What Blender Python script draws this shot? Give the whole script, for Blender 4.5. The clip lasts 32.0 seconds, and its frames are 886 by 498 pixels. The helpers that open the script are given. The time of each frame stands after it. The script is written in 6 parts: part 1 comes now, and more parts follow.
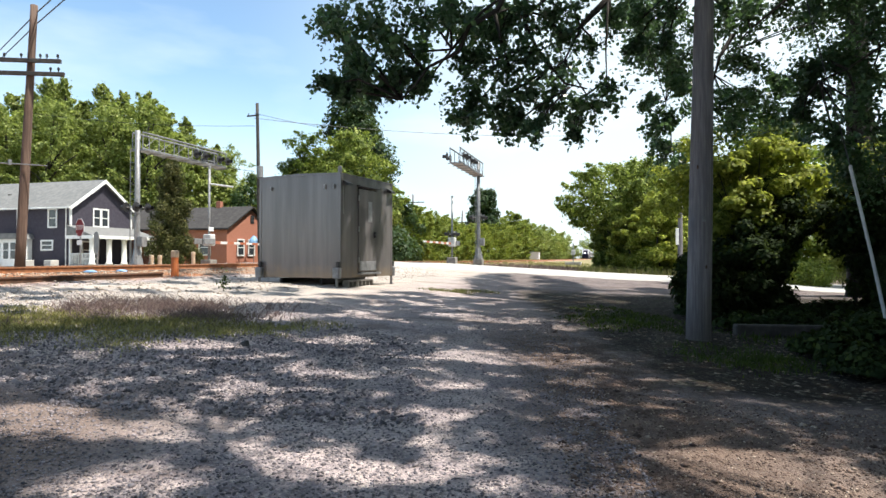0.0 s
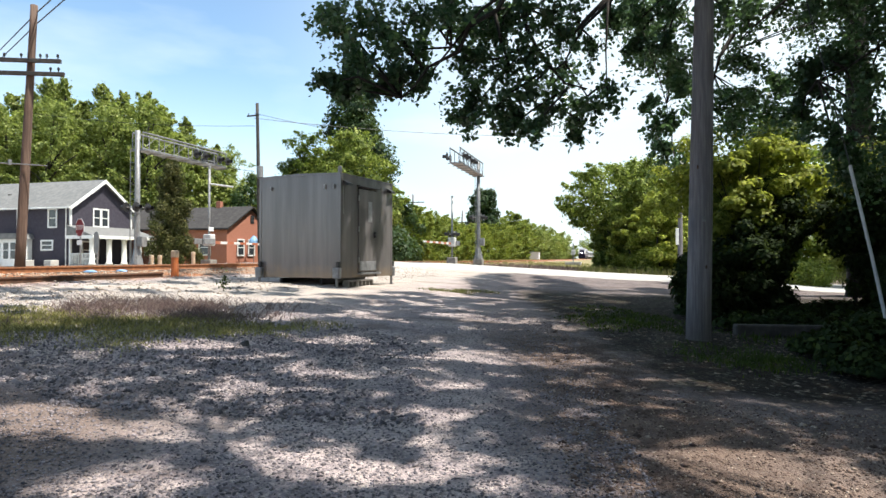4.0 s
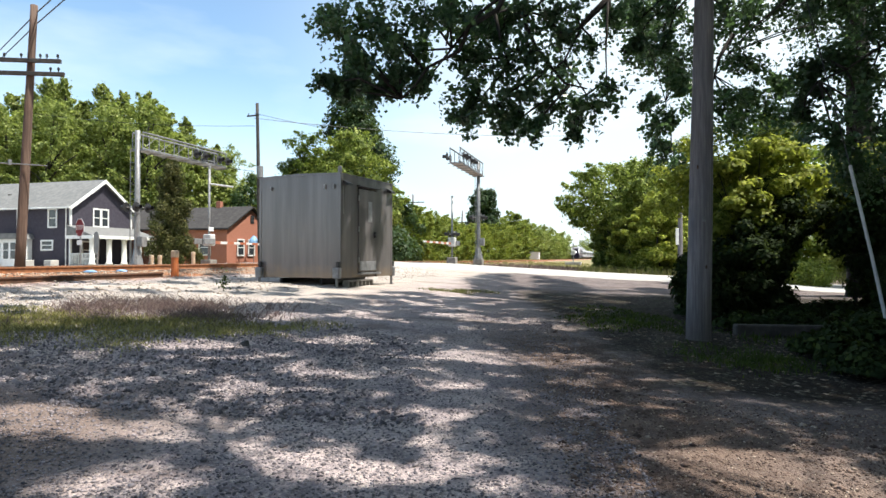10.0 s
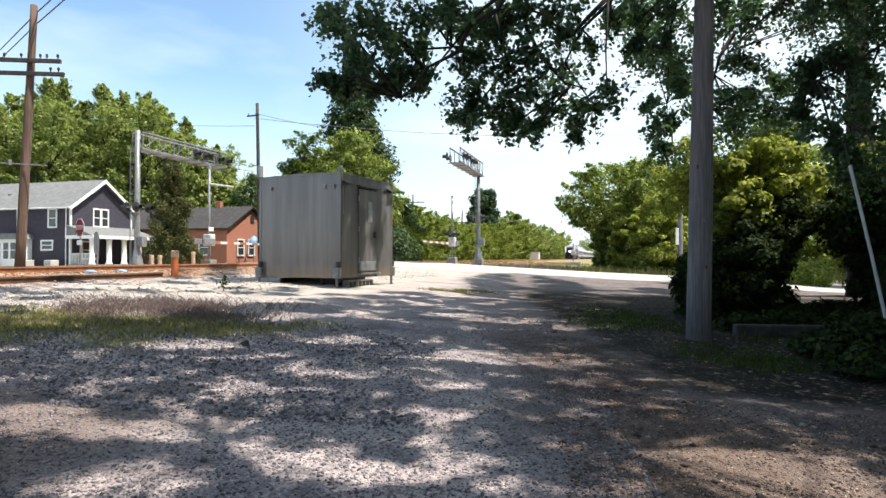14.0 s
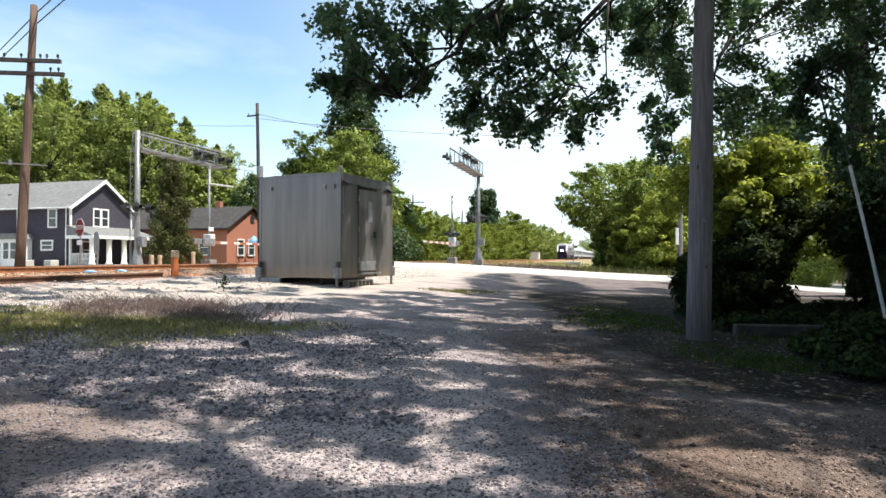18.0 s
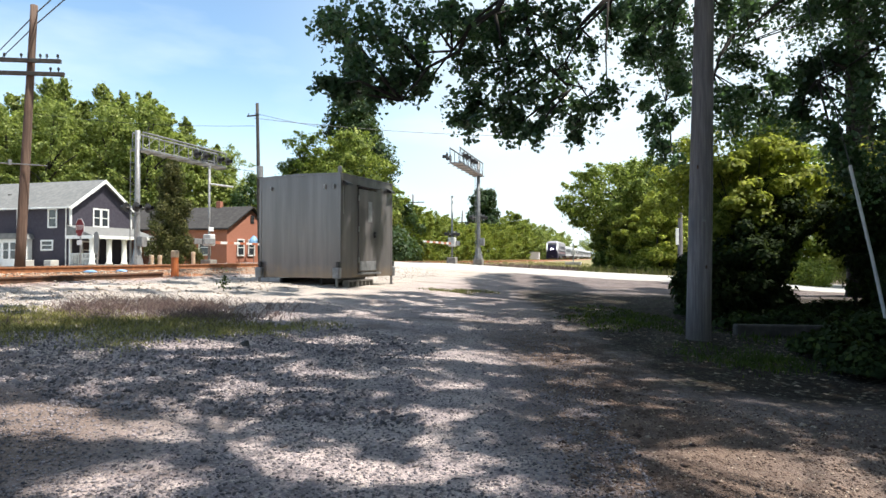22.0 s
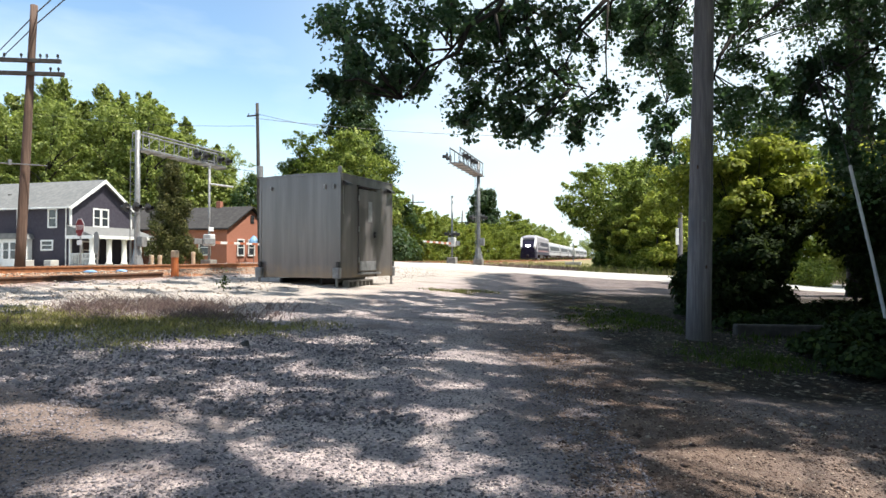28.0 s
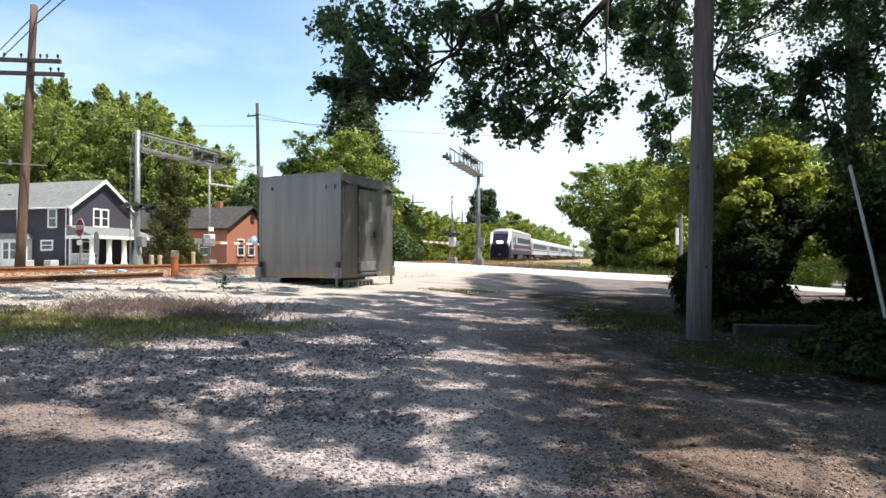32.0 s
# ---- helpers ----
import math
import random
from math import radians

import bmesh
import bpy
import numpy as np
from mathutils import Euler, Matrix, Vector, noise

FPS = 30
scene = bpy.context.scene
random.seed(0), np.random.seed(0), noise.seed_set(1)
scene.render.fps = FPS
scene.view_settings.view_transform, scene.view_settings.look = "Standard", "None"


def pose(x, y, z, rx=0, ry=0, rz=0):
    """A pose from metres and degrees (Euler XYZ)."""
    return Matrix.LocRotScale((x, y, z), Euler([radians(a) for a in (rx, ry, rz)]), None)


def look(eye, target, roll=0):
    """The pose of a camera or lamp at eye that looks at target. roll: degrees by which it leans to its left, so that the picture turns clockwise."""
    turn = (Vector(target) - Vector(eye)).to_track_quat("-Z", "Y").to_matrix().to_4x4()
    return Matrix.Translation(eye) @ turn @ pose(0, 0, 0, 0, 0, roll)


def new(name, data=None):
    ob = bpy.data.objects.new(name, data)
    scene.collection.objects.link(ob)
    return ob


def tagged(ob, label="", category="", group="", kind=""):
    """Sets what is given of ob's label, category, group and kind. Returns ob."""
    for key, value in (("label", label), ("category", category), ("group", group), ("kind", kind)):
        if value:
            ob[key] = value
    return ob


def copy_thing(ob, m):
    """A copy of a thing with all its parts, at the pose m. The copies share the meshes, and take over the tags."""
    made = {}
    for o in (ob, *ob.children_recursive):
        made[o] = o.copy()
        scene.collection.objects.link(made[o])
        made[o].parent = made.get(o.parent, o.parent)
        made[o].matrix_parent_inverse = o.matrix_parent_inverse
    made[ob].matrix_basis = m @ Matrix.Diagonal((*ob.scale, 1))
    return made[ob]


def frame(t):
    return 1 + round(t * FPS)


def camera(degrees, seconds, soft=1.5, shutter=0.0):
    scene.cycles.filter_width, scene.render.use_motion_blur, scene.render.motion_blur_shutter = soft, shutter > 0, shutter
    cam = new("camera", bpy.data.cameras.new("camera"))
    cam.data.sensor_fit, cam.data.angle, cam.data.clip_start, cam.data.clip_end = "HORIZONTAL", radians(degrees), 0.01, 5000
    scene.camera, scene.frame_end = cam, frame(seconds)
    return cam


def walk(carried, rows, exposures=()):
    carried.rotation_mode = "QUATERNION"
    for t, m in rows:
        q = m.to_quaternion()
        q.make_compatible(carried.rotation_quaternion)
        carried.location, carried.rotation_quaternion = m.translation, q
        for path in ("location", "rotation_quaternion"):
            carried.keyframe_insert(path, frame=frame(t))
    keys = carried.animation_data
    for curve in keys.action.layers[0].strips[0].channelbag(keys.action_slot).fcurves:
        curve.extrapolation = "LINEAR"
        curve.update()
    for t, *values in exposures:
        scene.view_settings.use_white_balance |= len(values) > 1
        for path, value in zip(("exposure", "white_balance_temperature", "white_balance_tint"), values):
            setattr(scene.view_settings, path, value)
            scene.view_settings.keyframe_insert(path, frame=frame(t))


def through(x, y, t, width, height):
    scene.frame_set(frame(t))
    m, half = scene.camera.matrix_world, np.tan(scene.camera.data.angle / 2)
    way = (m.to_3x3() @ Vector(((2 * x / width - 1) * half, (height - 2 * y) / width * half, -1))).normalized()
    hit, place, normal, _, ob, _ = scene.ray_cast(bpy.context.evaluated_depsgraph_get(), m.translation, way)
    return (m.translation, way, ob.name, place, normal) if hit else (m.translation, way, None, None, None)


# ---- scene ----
cam = camera(70.95, 32.0, soft=1.5)
EYE = Vector((0, 0, 1.15))
STILL = look(EYE, EYE + Vector((0, 100, 1.46)))
walk(cam, [(0, STILL), (32, STILL)], exposures=[(0, 0.92), (32, 0.92)])

# ---- light ----
SUN_FROM = Vector((1.0, -0.29, 2.2)).normalized()
world = bpy.data.worlds.new("sky")
scene.world = world
world.use_nodes = True
wn, wl = world.node_tree.nodes, world.node_tree.links
sky = wn.new("ShaderNodeTexSky")
sky.sky_type, sky.sun_disc = "NISHITA", False
sky.sun_elevation = math.asin(SUN_FROM.z)
sky.sun_rotation = math.atan2(SUN_FROM.x, SUN_FROM.y)
sky.air_density, sky.dust_density, sky.ozone_density = 1.0, 0.6, 0.5
wco = wn.new("ShaderNodeTexCoord")
wmap = wn.new("ShaderNodeMapping")
wmap.inputs["Scale"].default_value = (1.0, 1.0, 3.2)
wnoise = wn.new("ShaderNodeTexNoise")
wnoise.inputs["Scale"].default_value, wnoise.inputs["Detail"].default_value = 2.6, 7
wramp = wn.new("ShaderNodeValToRGB")
wramp.color_ramp.elements[0].position, wramp.color_ramp.elements[1].position = 0.52, 1.05
wmix = wn.new("ShaderNodeMix")
wmix.data_type = "RGBA"
wmix.inputs["B"].default_value = (4.8, 5.5, 5.9, 1)
wl.new(wco.outputs["Generated"], wmap.inputs["Vector"])
wl.new(wmap.outputs["Vector"], wnoise.inputs["Vector"])
wl.new(wnoise.outputs["Fac"], wramp.inputs["Fac"])
# thin haze that whitens towards the sun's side and the horizon
wsep = wn.new("ShaderNodeSeparateXYZ")
wl.new(wco.outputs["Generated"], wsep.inputs[0])
whaze = wn.new("ShaderNodeMapRange")
whaze.interpolation_type = "SMOOTHSTEP"
wl.new(wsep.outputs[0], whaze.inputs["Value"])
for wkey, wvalue in (("From Min", -0.34), ("From Max", 0.18), ("To Min", 0.0), ("To Max", 0.8)):
    whaze.inputs[wkey].default_value = wvalue
wlow = wn.new("ShaderNodeMapRange")
wlow.interpolation_type = "SMOOTHSTEP"
wl.new(wsep.outputs[2], wlow.inputs["Value"])
for wkey, wvalue in (("From Min", 0.0), ("From Max", 0.3), ("To Min", 0.75), ("To Max", 0.0)):
    wlow.inputs[wkey].default_value = wvalue
wmax = wn.new("ShaderNodeMath")
wmax.operation = "MAXIMUM"
wl.new(whaze.outputs["Result"], wmax.inputs[0])
wl.new(wlow.outputs["Result"], wmax.inputs[1])
wadd = wn.new("ShaderNodeMath")
wadd.operation, wadd.use_clamp = "ADD", True
wl.new(wmax.outputs[0], wadd.inputs[0])
wl.new(wramp.outputs["Color"], wadd.inputs[1])
wl.new(wadd.outputs[0], wmix.inputs["Factor"])
wtint = wn.new("ShaderNodeMix")
wtint.data_type, wtint.blend_type = "RGBA", "MULTIPLY"
wtint.inputs["Factor"].default_value = 1.0
wtint.inputs["B"].default_value = (1.03, 1.13, 1.11, 1)
wl.new(sky.outputs["Color"], wtint.inputs["A"])
wl.new(wtint.outputs["Result"], wmix.inputs["A"])
wl.new(wmix.outputs["Result"], wn["Background"].inputs["Color"])
wn["Background"].inputs["Strength"].default_value = 0.1175
sun = new("sun", bpy.data.lights.new("sun", "SUN"))
sun.data.energy, sun.data.angle, sun.data.color = 5.0, radians(0.55), (1.0, 0.95, 0.86)
sun.matrix_world = look(SUN_FROM * 60, (0, 0, 0))

# ---- materials ----


class Mat:
    """A node material with short ways to add noise, ramps and mixes."""

    def __init__(self, name, rough=0.8, metal=0.0, spec=0.4):
        self.m = bpy.data.materials.new(name)
        self.m.use_nodes = True
        self.n, self.l = self.m.node_tree.nodes, self.m.node_tree.links
        self.b = self.n["Principled BSDF"]
        self.b.inputs["Roughness"].default_value = rough
        self.b.inputs["Metallic"].default_value = metal
        self.b.inputs["Specular IOR Level"].default_value = spec
        self.co = self.n.new("ShaderNodeTexCoord").outputs["Object"]

    def noise(self, scale, detail=5, rough=0.6, stretch=None, vec=None):
        t = self.n.new("ShaderNodeTexNoise")
        t.inputs["Scale"].default_value, t.inputs["Detail"].default_value = scale, detail
        t.inputs["Roughness"].default_value = rough
        src = vec or self.co
        if stretch:
            mp = self.n.new("ShaderNodeMapping")
            mp.inputs["Scale"].default_value = stretch
            self.l.new(src, mp.inputs["Vector"])
            src = mp.outputs["Vector"]
        self.l.new(src, t.inputs["Vector"])
        return t.outputs["Fac"]

    def voronoi(self, scale, out="Distance", stretch=None):
        t = self.n.new("ShaderNodeTexVoronoi")
        t.inputs["Scale"].default_value = scale
        src = self.co
        if stretch:
            mp = self.n.new("ShaderNodeMapping")
            mp.inputs["Scale"].default_value = stretch
            self.l.new(src, mp.inputs["Vector"])
            src = mp.outputs["Vector"]
        self.l.new(src, t.inputs["Vector"])
        return t.outputs[out]

    def step(self, fac, lo, hi):
        t = self.n.new("ShaderNodeMapRange")
        t.interpolation_type = "SMOOTHSTEP"
        self.l.new(fac, t.inputs["Value"])
        t.inputs["From Min"].default_value, t.inputs["From Max"].default_value = lo, hi
        return t.outputs["Result"]

    def math(self, op, a, b=0.0):
        t = self.n.new("ShaderNodeMath")
        t.operation = op
        for k, v in enumerate((a, b)):
            if isinstance(v, (int, float)):
                t.inputs[k].default_value = v
            else:
                self.l.new(v, t.inputs[k])
        return t.outputs[0]

    def mix(self, fac, a, b, blend="MIX"):
        t = self.n.new("ShaderNodeMix")
        t.data_type, t.blend_type = "RGBA", blend
        for key, v in (("Factor", fac), ("A", a), ("B", b)):
            if isinstance(v, tuple):
                t.inputs[key].default_value = (*v, 1)
            elif isinstance(v, (int, float)):
                t.inputs[key].default_value = v
            else:
                self.l.new(v, t.inputs[key])
        return t.outputs["Result"]

    def rand(self):
        return self.n.new("ShaderNodeObjectInfo").outputs["Random"]

    def island(self):
        return self.n.new("ShaderNodeNewGeometry").outputs["Random Per Island"]

    def axis(self, k):
        t = self.n.new("ShaderNodeSeparateXYZ")
        self.l.new(self.co, t.inputs[0])
        return t.outputs[k]

    def color(self, c):
        if isinstance(c, tuple):
            self.b.inputs["Base Color"].default_value = (*c, 1)
        else:
            self.l.new(c, self.b.inputs["Base Color"])
        return self

    def rough(self, v):
        self.l.new(v, self.b.inputs["Roughness"])
        return self

    def bump(self, h, strength=0.4, dist=0.02):
        t = self.n.new("ShaderNodeBump")
        t.inputs["Strength"].default_value, t.inputs["Distance"].default_value = strength, dist
        self.l.new(h, t.inputs["Height"])
        self.l.new(t.outputs["Normal"], self.b.inputs["Normal"])
        return self


def worn(name, base, other, scale=6, rough=0.7, metal=0.0, bump=0.15, stretch=None, lo=0.4, hi=0.65, vary=0.0):
    """Two tones mixed by noise, with fine grain."""
    m = Mat(name, rough, metal)
    c = m.mix(m.step(m.noise(scale, 6, 0.65, stretch), lo, hi), base, other)
    c = m.mix(m.math("MULTIPLY", m.noise(scale * 9, 3, 0.6, stretch), 0.35), c, tuple(v * 0.55 for v in base))
    if vary:
        c = m.mix(m.math("MULTIPLY", m.rand(), vary), c, tuple(v * 0.4 for v in base))
    m.color(c)
    if bump:
        m.bump(m.noise(scale * 6, 5, 0.6, stretch), bump, 0.01)
    return m.m


def leafy(name, dark, light, tip, through=0.4, rough=0.5, glow=(0.16, 0.24, 0.02), drift=0.0, spec=0.16):
    m = Mat(name, rough, 0, spec)
    r = m.island()
    c = m.mix(m.step(r, 0.0, 0.75), dark, light)
    c = m.mix(m.step(r, 0.8, 1.0), c, tip)
    c = m.mix(m.math("MULTIPLY", m.step(m.noise(0.35, 3), 0.35, 0.7), 0.3), c, dark)
    # darker patches put the shade between leaf clumps into the colour
    c = m.mix(m.math("MULTIPLY", m.step(m.noise(1.1, 3), 0.46, 0.6), 0.4), c, dark)
    if drift:
        c = m.mix(m.math("MULTIPLY", m.rand(), drift), c, (0.045, 0.085, 0.05))
    m.color(c)
    tr = m.n.new("ShaderNodeBsdfTranslucent")
    g = m.mix(0.55, c, glow)
    m.l.new(g, tr.inputs["Color"])
    ms = m.n.new("ShaderNodeMixShader")
    ms.inputs[0].default_value = through
    out = m.n["Material Output"]
    m.l.new(m.b.outputs[0], ms.inputs[1])
    m.l.new(tr.outputs[0], ms.inputs[2])
    m.l.new(ms.outputs[0], out.inputs["Surface"])
    return m.m


def ground_material():
    """Pale limestone gravel with a brown wheel track, shade-darkened earth under the trees and rust-stained ballast by
    the rails.
    """
    m = Mat("ground", 0.95, 0, 0.2)
    x, y = m.axis(0), m.axis(1)
    d = m.math("SUBTRACT", m.math("MULTIPLY", m.math("ADD", x, 17.1), 0.9616), m.math("MULTIPLY", y, 0.2746))
    big, mid, fine = m.noise(0.35, 4), m.noise(1.7, 6, 0.7), m.noise(38, 3, 0.7)
    stone = m.voronoi(55, "Color")
    grey = m.mix(m.step(mid, 0.32, 0.68), (0.325, 0.266, 0.277), (0.63, 0.522, 0.485))
    grey = m.mix(m.math("MULTIPLY", stone, 0.6), grey, (0.095, 0.095, 0.11))
    grey = m.mix(m.math("MULTIPLY", m.step(fine, 0.5, 0.75), 0.55), grey, (0.82, 0.72, 0.62))
    dirt = m.mix(m.step(m.noise(4.5, 6, 0.7), 0.35, 0.7), (0.082, 0.054, 0.045), (0.175, 0.12, 0.095))
    dirt = m.mix(m.math("MULTIPLY", m.step(fine, 0.5, 0.8), 0.4), dirt, (0.33, 0.285, 0.24))
    # the worn lane, and fine earth in the near corners of the lot
    wander = m.math("MULTIPLY", m.math("SUBTRACT", big, 0.5), 1.2)
    lane = m.math("ABSOLUTE", m.math("SUBTRACT", m.math("ADD", x, wander), 1.35))
    lane = m.math("SUBTRACT", 1.0, m.step(lane, 0.3, 1.15))
    worn_in = m.math("SUBTRACT", 1.0, m.math("MULTIPLY", m.step(y, 7.5, 10.5), 0.6))
    c = m.mix(m.math("MULTIPLY", m.math("MULTIPLY", lane, worn_in), m.step(mid, 0.2, 0.55)), grey, dirt)
    close = m.math("SUBTRACT", 1.0, m.step(m.math("ADD", y, wander), 3.7, 4.6))
    sides = m.math("MAXIMUM", m.step(x, 0.8, 1.6), m.math("SUBTRACT", 1.0, m.step(x, -2.1, -1.2)))
    patch = m.math("MAXIMUM", m.math("MULTIPLY", m.step(m.noise(0.8, 5, 0.7), 0.52, 0.66), 0.7), m.math("MULTIPLY", close, sides))
    c = m.mix(m.math("MULTIPLY", patch, 0.82), c, m.mix(0.2, dirt, (0.3, 0.23, 0.18)))
    # streaks that wheels have drawn across the far part of the lot
    streak = m.step(m.noise(1.6, 5, 0.65, (0.16, 1.0, 1.0)), 0.5, 0.68)
    streak = m.math("MULTIPLY", m.math("MULTIPLY", streak, m.step(y, 6.5, 10.0)), m.math("SUBTRACT", 1.0, m.step(y, 26.0, 32.0)))
    c = m.mix(m.math("MULTIPLY", streak, 0.55), c, (0.16, 0.125, 0.105))
    # earth and litter to the east of the lane, darkened to carry the trees' shade
    shaded_soil = m.mix(m.step(m.noise(9, 5, 0.7), 0.4, 0.65), (0.012, 0.009, 0.007), (0.034, 0.025, 0.018))
    shaded_soil = m.mix(m.math("MULTIPLY", m.step(m.voronoi(30, "Color"), 0.72, 0.9), 0.5), shaded_soil, (0.26, 0.24, 0.2))
    shaded_soil = m.mix(m.math("MULTIPLY", m.step(m.noise(1.3, 5), 0.55, 0.72), 0.5), shaded_soil, (0.04, 0.055, 0.02))
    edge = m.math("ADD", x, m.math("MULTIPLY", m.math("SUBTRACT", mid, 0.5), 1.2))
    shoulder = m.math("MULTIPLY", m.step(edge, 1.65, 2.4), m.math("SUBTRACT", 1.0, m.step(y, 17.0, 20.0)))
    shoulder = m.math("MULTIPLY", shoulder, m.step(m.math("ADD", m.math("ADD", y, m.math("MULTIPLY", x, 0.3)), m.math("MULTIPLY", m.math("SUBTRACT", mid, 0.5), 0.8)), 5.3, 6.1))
    # dark brown here stands in for shade; the near sunlit ground stays out
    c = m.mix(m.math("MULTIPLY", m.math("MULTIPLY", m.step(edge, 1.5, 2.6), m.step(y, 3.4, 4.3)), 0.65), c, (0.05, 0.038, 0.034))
    c = m.mix(shoulder, c, shaded_soil)
    # rust-stained ballast along the rails
    ballast = m.mix(m.voronoi(14, "Color"), (0.15, 0.09, 0.06), (0.42, 0.32, 0.24))
    ballast = m.mix(m.math("MULTIPLY", m.step(m.noise(0.9, 4), 0.4, 0.6), 0.75), ballast, (0.33, 0.12, 0.045))
    near = m.math("SUBTRACT", 1.0, m.step(m.math("ABSOLUTE", m.math("ADD", d, m.math("MULTIPLY", m.math("SUBTRACT", mid, 0.5), 1.2))), 4.4, 5.6))
    c = m.mix(near, c, ballast)
    # bleached gravel beside the ballast
    pale = m.math("MULTIPLY", m.step(d, 5.2, 6.4), m.math("SUBTRACT", 1.0, m.step(d, 9.5, 12.5)))
    c = m.mix(m.math("MULTIPLY", pale, 0.7), c, m.mix(m.math("MULTIPLY", m.step(m.noise(1.6, 5, 0.65, (0.2, 1.0, 1.0)), 0.52, 0.68), 0.6), m.mix(stone, (0.34, 0.3, 0.255), (0.58, 0.52, 0.45)), (0.2, 0.15, 0.115)))
    # grass beyond the tracks and far off
    turf = m.mix(m.step(m.noise(3, 6, 0.7), 0.3, 0.7), (0.1, 0.11, 0.04), (0.32, 0.25, 0.14))
    far = m.math("MAXIMUM", m.math("SUBTRACT", 1.0, m.step(d, -10.0, -6.0)), m.step(y, 46.0, 50.0))
    far = m.math("MAXIMUM", far, m.step(d, 27.0, 31.0))
    far = m.math("MULTIPLY", far, m.math("SUBTRACT", 1.0, near))
    c = m.mix(far, c, turf)
    m.color(c)
    m.bump(m.math("ADD", m.voronoi(62), m.math("MULTIPLY", m.noise(13, 6, 0.75), 1.8)), 0.8, 0.02)
    return m.m


M = {}
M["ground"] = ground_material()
M["gravel"] = Mat("gravel", 0.9, 0, 0.25)
_g = M["gravel"]
_r = _g.island()
_g.color(_g.mix(_g.step(_r, 0.0, 0.85), _g.mix(_g.step(_r, 0.7, 1.0), (0.075, 0.07, 0.08), (0.68, 0.6, 0.54)), (0.285, 0.25, 0.26)))
_g.bump(_g.noise(60, 4), 0.3, 0.004)
M["gravel"] = _g.m
_g = Mat("lane_stone", 0.9, 0, 0.2)
_r = _g.island()
_g.color(_g.mix(_g.step(_r, 0.72, 1.0), _g.mix(_g.step(_r, 0.0, 0.7), (0.058, 0.04, 0.034), (0.175, 0.122, 0.098)), (0.42, 0.34, 0.27)))
M["lane_stone"] = _g.m
M["ballast"] = Mat("ballast", 0.9, 0, 0.2)
_g = M["ballast"]
_r = _g.island()
_g.color(_g.mix(_g.step(_r, 0.55, 1.0), _g.mix(_g.step(_r, 0.0, 0.55), (0.3, 0.13, 0.06), (0.36, 0.27, 0.2)), (0.46, 0.4, 0.33)))
M["ballast"] = _g.m
M["chips"] = worn("pale_stone", (0.42, 0.37, 0.32), (0.28, 0.22, 0.17), 0.7, 0.9)
M["road"] = worn("road", (0.36, 0.345, 0.32), (0.46, 0.44, 0.41), 1.4, 0.9, 0, 0.3)
M["rust"] = worn("rust", (0.2, 0.085, 0.04), (0.34, 0.14, 0.058), 7, 0.85, 0.1, 0.25)
M["dark_rust"] = worn("dark_rust", (0.085, 0.052, 0.038), (0.17, 0.09, 0.055), 9, 0.8, 0.2, 0.25)
M["steel"] = worn("steel", (0.5, 0.48, 0.46), (0.35, 0.3, 0.26), 9, 0.35, 0.9, 0.05)
M["galv"] = worn("galv", (0.2, 0.202, 0.205), (0.3, 0.302, 0.305), 7, 0.5, 0.4, 0.04)
def sheet_metal():
    """Dull aluminium sheet, streaked downwards, splashed with earth near the ground."""
    m = Mat("alu", 0.25, 0.4)
    c = m.mix(m.step(m.noise(2.6, 6, 0.65, (1.6, 1.6, 0.1)), 0.35, 0.68), (0.155, 0.142, 0.145), (0.21, 0.193, 0.195))
    c = m.mix(m.math("MULTIPLY", m.rand(), 0.2), c, (0.16, 0.16, 0.16))
    splash = m.math("ADD", m.axis(2), m.math("MULTIPLY", m.noise(3.5, 6, 0.7), 0.7))
    c = m.mix(m.math("MULTIPLY", m.math("SUBTRACT", 1.0, m.step(splash, 0.45, 0.95)), 0.75), c, (0.3, 0.23, 0.16))
    m.color(c)
    m.rough(m.math("ADD", m.math("MULTIPLY", m.noise(4, 5, 0.6, (2, 2, 0.3)), 0.22), 0.1))
    m.bump(m.noise(1.1, 3, 0.5, (1, 1, 0.7)), 0.35, 0.02)
    return m.m


M["alu"] = sheet_metal()
M["alu_dark"] = worn("alu_dark", (0.2, 0.2, 0.2), (0.3, 0.3, 0.29), 5, 0.5, 0.7, 0.04)
M["pole_wood"] = worn("pole_wood", (0.17, 0.157, 0.165), (0.27, 0.248, 0.255), 6.0, 0.85, 0, 0.7, (6, 6, 0.3))
M["pole_brown"] = worn("pole_brown", (0.09, 0.056, 0.043), (0.17, 0.11, 0.08), 3, 0.85, 0, 0.4, (6, 6, 0.35))
M["arm_wood"] = worn("arm_wood", (0.04, 0.036, 0.034), (0.075, 0.066, 0.06), 5, 0.9, 0, 0.3)
M["tie_wood"] = worn("tie_wood", (0.1, 0.075, 0.06), (0.17, 0.13, 0.1), 6, 0.9, 0, 0.4, (1, 6, 6), vary=0.4)
# bark kept near black, so the boughs' backlit look sits in its colour
M["bark"] = worn("bark", (0.022, 0.018, 0.016), (0.052, 0.043, 0.038), 5, 0.95, 0, 0.9, (5, 5, 0.8))
M["concrete_old"] = worn("old_concrete", (0.17, 0.16, 0.145), (0.26, 0.24, 0.215), 6, 0.9, 0, 0.25)
M["concrete"] = worn("concrete", (0.4, 0.385, 0.36), (0.5, 0.48, 0.45), 6, 0.9, 0, 0.25)
M["white"] = worn("white_paint", (0.8, 0.8, 0.79), (0.7, 0.69, 0.67), 5, 0.6, 0, 0.04)
